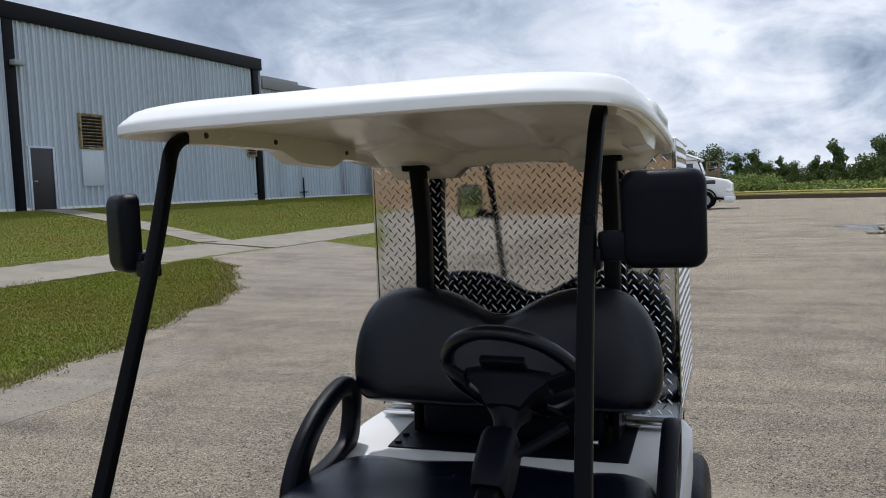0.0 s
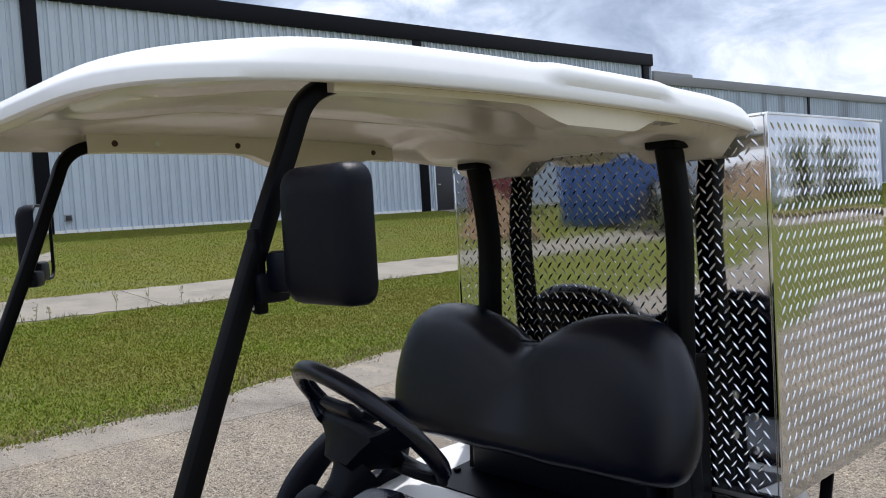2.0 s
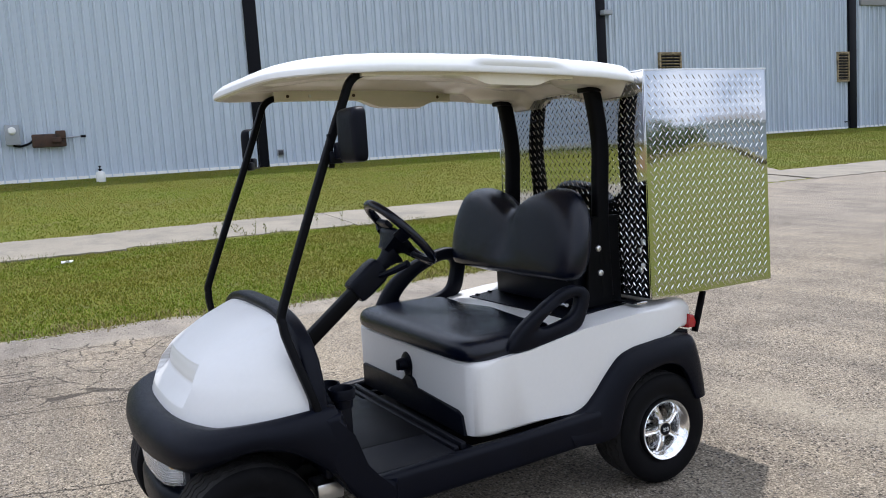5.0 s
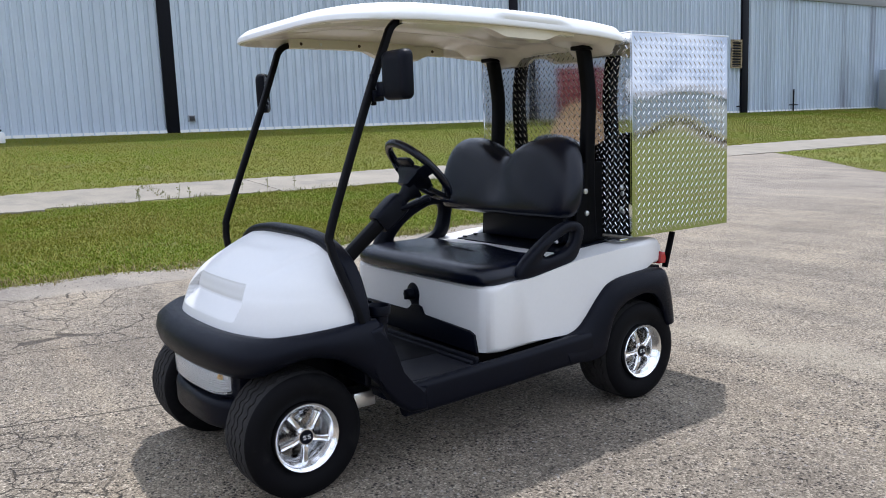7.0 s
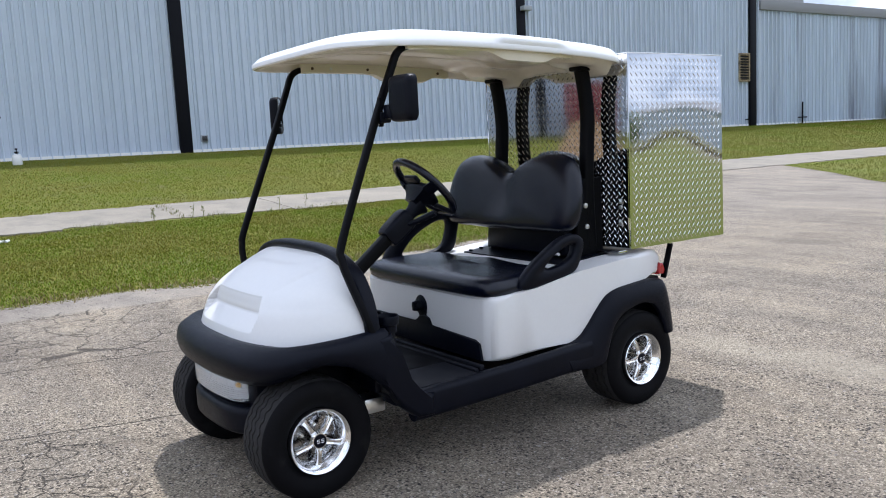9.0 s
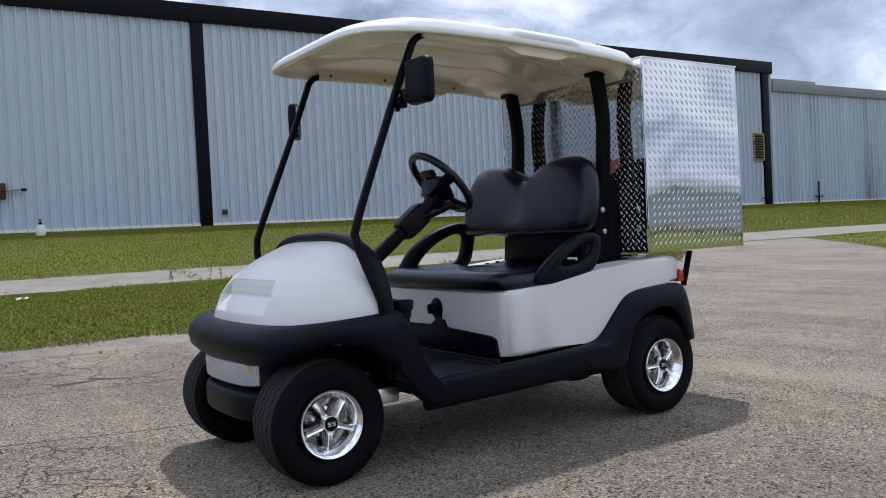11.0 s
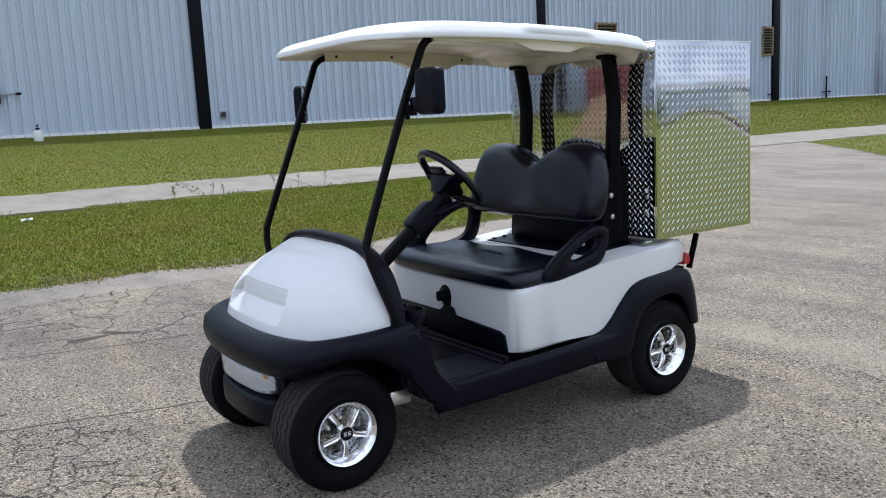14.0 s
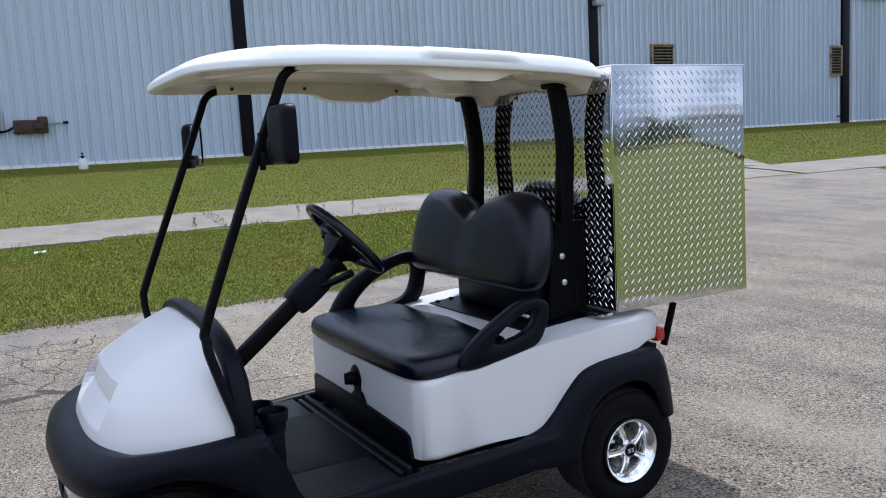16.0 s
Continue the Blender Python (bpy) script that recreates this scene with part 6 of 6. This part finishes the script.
def lug_field(w, h, pitch=0.0345, lug=0.0140, wid=0.0027, tall=0.0025):
    """Raised treads, alternately slanted, over a panel of width w and height h; u across, v up, d out."""
    vs, fs = [], []
    nu, nv = int((w - 0.03) / (pitch / 2)), int((h - 0.03) / (pitch / 2))
    for i in range(nu):
        for j in range(nv):
            if (i + j) % 2:
                continue
            u, v = 0.022 + i * pitch / 2, 0.022 + j * pitch / 2
            a = radians(50 if j % 2 else 130)
            c, s = math.cos(a), math.sin(a)
            base = len(vs)
            for p, q, d in ((-1, 0, 0), (-0.45, 1, 0), (0.45, 1, 0), (1, 0, 0), (0.45, -1, 0), (-0.45, -1, 0), (-0.4, 0, 1), (0.4, 0, 1)):
                du, dv = p * lug * c - q * wid * s, p * lug * s + q * wid * c
                vs.append((u + du, v + dv, d * tall))
            fs += [tuple(base + k for k in f) for f in ((0, 1, 6), (1, 2, 7, 6), (2, 3, 7), (3, 4, 7), (4, 5, 6, 7), (5, 0, 6))]
    return vs, fs


bm = bmesh.new()
bmesh.ops.create_grid(bm, x_segments=28, y_segments=36, size=0.5)
for v in bm.verts:
    u, w = v.co.x + 0.5, v.co.y + 0.5
    v.co = (BX1 + buckle(u, w), BY0 + u * (BY1 - BY0), BZ0 + w * (BZ1 - BZ0))
rim = bmesh.ops.extrude_edge_only(bm, edges=[e for e in bm.edges if e.is_boundary])
for v in rim["geom"]:
    if isinstance(v, bmesh.types.BMVert):
        v.co.x = BX1 - 0.007
part("side_panel", bm, M_ALU, cargo, "slightly buckled diamond-plate side")
vs, fs = lug_field(BY1 - BY0, BZ1 - BZ0)
o = new("tread", raw("tread", [(BX1 + d + buckle(u / (BY1 - BY0), v / (BZ1 - BZ0)), BY0 + u, BZ0 + v) for u, v, d in vs], fs, M_LUG))
o.parent = cargo
tagged(o, "raised slanted treads", kind="stuff")
vs, fs = lug_field(BX1 - BX0, BZ1 - BZ0)
o = new("tread", raw("tread", [(BX0 + u, BY0 - d, BZ0 + v) for u, v, d in vs], [f[::-1] for f in fs], M_LUG))
o.parent = cargo
tagged(o, "raised slanted treads", kind="stuff")
for x in (BX0, BX1):
    part("corner_trim", boxed(x - 0.005, x + 0.0035, BY0 - 0.0035, BY0 + 0.004, BZ0, BZ1 + 0.001, 0.002, 1), M_ALU, cargo)
part("top_lip", boxed(BX1 - 0.012, BX1 + 0.004, BY0 - 0.003, BY1 + 0.003, BZ1 - 0.002, BZ1 + 0.004, 0.001, 1), M_EDGE, cargo)
part("top_lip", boxed(BX0, BX1 - 0.0125, BY0 - 0.003, BY0 + 0.008, BZ1 - 0.002, BZ1 + 0.004, 0.001, 1), M_EDGE, cargo)
part("shelf_flange", boxed(BX0 + 0.02, BX1 - 0.02, BY0 - 0.06, BY0 - 0.005, 0.725, 0.737, 0.003, 1), M_ALU, cargo)
for x, z in ((0.46, 0.94), (0.46, 0.86), (-0.46, 0.94), (-0.46, 0.86)):
    part("rivet", lathe([(0.001, -0.006), (0.009, -0.004), (0.011, 0.0), (0.001, 0.0)], 12, "y"), M_BOLT, cargo, at=pose(x, BY0 - 0.001, z))


# ---- grass ----
def is_lawn(x, y):
    if x < -22.3 or -13.12 + 0.1 * math.sin(2.1 * y) * math.sin(5.3 * y) < x < -11.05 + 0.12 * math.sin(1.3 * y) * math.sin(4.1 * y) and not (x > -11.0 and inside(ISLAND, x, y)):
        return False
    if x <= -13.0:
        return True
    if inside(ISLAND, x, y):
        return True
    return x < lerp_table(KERB_LEFT, y) + (wobble(y) if y < 13 else 0) + 0.12


def turf_blades(name, label, x0, x1, y0, y1, count, tall, wide, seed, mat=M_BLADE, keep=is_lawn, lean=0.5):
    """Tufts of bent blades, each blade a tapered strip of two faces."""
    rng = np.random.default_rng(seed)
    x, y = rng.uniform(x0, x1, count), rng.uniform(y0, y1, count)
    ok = np.array([keep(a, b) for a, b in zip(x, y)])
    x, y = x[ok], y[ok]
    n = len(x)
    z = np.interp(x, [p[0] for p in PROFILE], [p[1] for p in PROFILE]) - 0.014
    a, h = rng.uniform(0, 6.283, n), tall * rng.uniform(0.45, 1.3, n)
    # short and sparse where the turf is worn
    b, w = rng.uniform(0, 6.283, n), wide * rng.uniform(0.6, 1.3, n)
    dx, dy, l = np.cos(a), np.sin(a), h * lean * rng.uniform(0.2, 1.4, n)
    sx, sy = np.cos(b) * w, np.sin(b) * w
    p = np.stack([np.stack([x - sx, y - sy, z], 1), np.stack([x + sx, y + sy, z], 1), np.stack([x + dx * l * 0.35 + sx * 0.7, y + dy * l * 0.35 + sy * 0.7, z + h * 0.6], 1),
                  np.stack([x + dx * l * 0.35 - sx * 0.7, y + dy * l * 0.35 - sy * 0.7, z + h * 0.6], 1), np.stack([x + dx * l, y + dy * l, z + h], 1)], 1).reshape(-1, 3)
    k = np.arange(n)[:, None] * 5
    quads, tris = (k + [0, 1, 2, 3]).tolist(), (k + [3, 2, 4]).tolist()
    return tagged(new(name, raw(name, p.tolist(), quads + tris, mat)), label, "grass", kind="stuff")


turf_blades("grass", "short uneven mown grass between road and path", -11.1, -4.7, -4.5, 13.0, 260000, 0.027, 0.0060, 21, lean=1.0)
turf_blades("grass", "short uneven mown grass below the warehouse", -22.3, -13.0, -6.0, 34.0, 260000, 0.028, 0.0075, 22, lean=1.0)
turf_blades("grass", "short mown grass on the lawn island", -10.9, -4.4, 14.0, 38.0, 60000, 0.045, 0.010, 23, lean=1.0)
turf_blades("grass", "short mown grass below the annex", -22.3, -13.0, 34.0, 62.0, 70000, 0.045, 0.014, 27)
# dry, ragged fringe along the edge of the asphalt
def fringe(x, y):
    e = lerp_table(KERB_LEFT, y) + (wobble(y) if y < 13 else 0)
    return e - 0.35 < x < e + 0.28 * (0.5 + 0.5 * math.sin(9 * y) * math.sin(2.3 * y)) and x > -11.0


M_STRAW = foliage("dry_fringe", (0.16, 0.14, 0.055), (0.26, 0.21, 0.11), 0.5)
turf_blades("dry_grass", "dry straw-coloured grass fringe along the asphalt edge", -11.0, -4.4, -6.0, 13.2, 60000, 0.05, 0.006, 24, M_STRAW, fringe, 0.9)
# tall weeds in the joint between path and lawn
def joint(x, y):
    return (abs(x + 11.0) < 0.18 + 0.1 * math.sin(3 * y) and noise.noise((y * 0.9, 3.0, 0)) > 0.0) or (abs(y - 1.9) < 0.12 and -13 < x < -11)


turf_blades("weeds", "tall weeds growing along the path joint", -13.2, -10.7, -2.5, 9.0, 9000, 0.07, 0.005, 25, M_WEED, joint, 0.5)
rngw = np.random.default_rng(31)
for k in range(7):
    y = float(rngw.uniform(0.2, 4.6))
    weed = thing("weed", "tall spindly seeding weed at the path edge", "weed", "weeds along the path", at=pose(-11.05 + float(rngw.uniform(-0.15, 0.1)), y, height(-11.05)))
    bm, hh = bmesh.new(), float(rngw.uniform(0.16, 0.34))
    tube([Vector((0, 0, 0)), Vector((0.02, 0.01, hh * 0.5)), Vector((0.05 * math.sin(k), 0.05 * math.cos(k), hh))], circle(0.004, 5), bm=bm)
    part("stem", bm, M_WEED, weed)
    q, f = leaf_cloud(rngw, np.array([[0.01, 0, hh * s] for s in (0.35, 0.6, 0.8, 1.0)]), np.array([0.03, 0.04, 0.035, 0.03]), 30, 0.014)
    o = new("leaves", raw("leaves", q.tolist(), f.tolist(), M_WEED))
    o.parent = weed
scrap = thing("paper_scrap", "crumpled white paper scrap on the grass", "litter")
bm = bmesh.new()
bmesh.ops.create_grid(bm, x_segments=6, y_segments=4, size=0.5)
for v in bm.verts:
    v.co.z = 0.05 * noise.noise(v.co * 7) + 0.06
    v.co.x *= 0.09
    v.co.y *= 0.16
part("sheet", bm, M_PLASTIC, scrap, smooth=False, at=pose(-10.05, -1.0, height(-10.05) - 0.03))


# ---- loose stones on the asphalt ----
def grit(name, label, x0, x1, y0, y1, count, size, seed, mat):
    rng = np.random.default_rng(seed)
    x, y, s = rng.uniform(x0, x1, count), rng.uniform(y0, y1, count), size * rng.uniform(0.5, 1.5, count)
    base = np.array([[1, 0, 0], [0.2, 0.9, 0], [-0.9, 0.4, 0], [-0.5, -0.8, 0], [0.6, -0.7, 0], [0.1, 0.05, 0.7]])
    a = rng.uniform(0, 6.283, count)
    c, n = np.cos(a), np.sin(a)
    px = x[:, None] + s[:, None] * (base[:, 0] * c[:, None] - base[:, 1] * n[:, None])
    py = y[:, None] + s[:, None] * (base[:, 0] * n[:, None] + base[:, 1] * c[:, None])
    pz = np.broadcast_to(base[:, 2], px.shape) * s[:, None] + 0.0005
    p = np.stack([px, py, pz], 2).reshape(-1, 3)
    k = np.arange(count)[:, None, None] * 6
    f = (k + np.array([[0, 1, 5], [1, 2, 5], [2, 3, 5], [3, 4, 5], [4, 0, 5]])).reshape(-1, 3)
    return tagged(new(name, raw(name, p.tolist(), f.tolist(), mat)), label, "gravel", kind="stuff")


M_STONE = material("loose_stone", (0.24, 0.215, 0.185), 0.85, vary=0.1, island=0.7)
grit("gravel", "loose pale and dark stones scattered on the asphalt", -4.6, 4.3, -3.0, 9.0, 26000, 0.0055, 41, M_STONE)
grit("gravel", "loose stones gathered along the lawn edge", -5.2, -4.6, -6.0, 5.0, 2500, 0.007, 42, M_STONE)
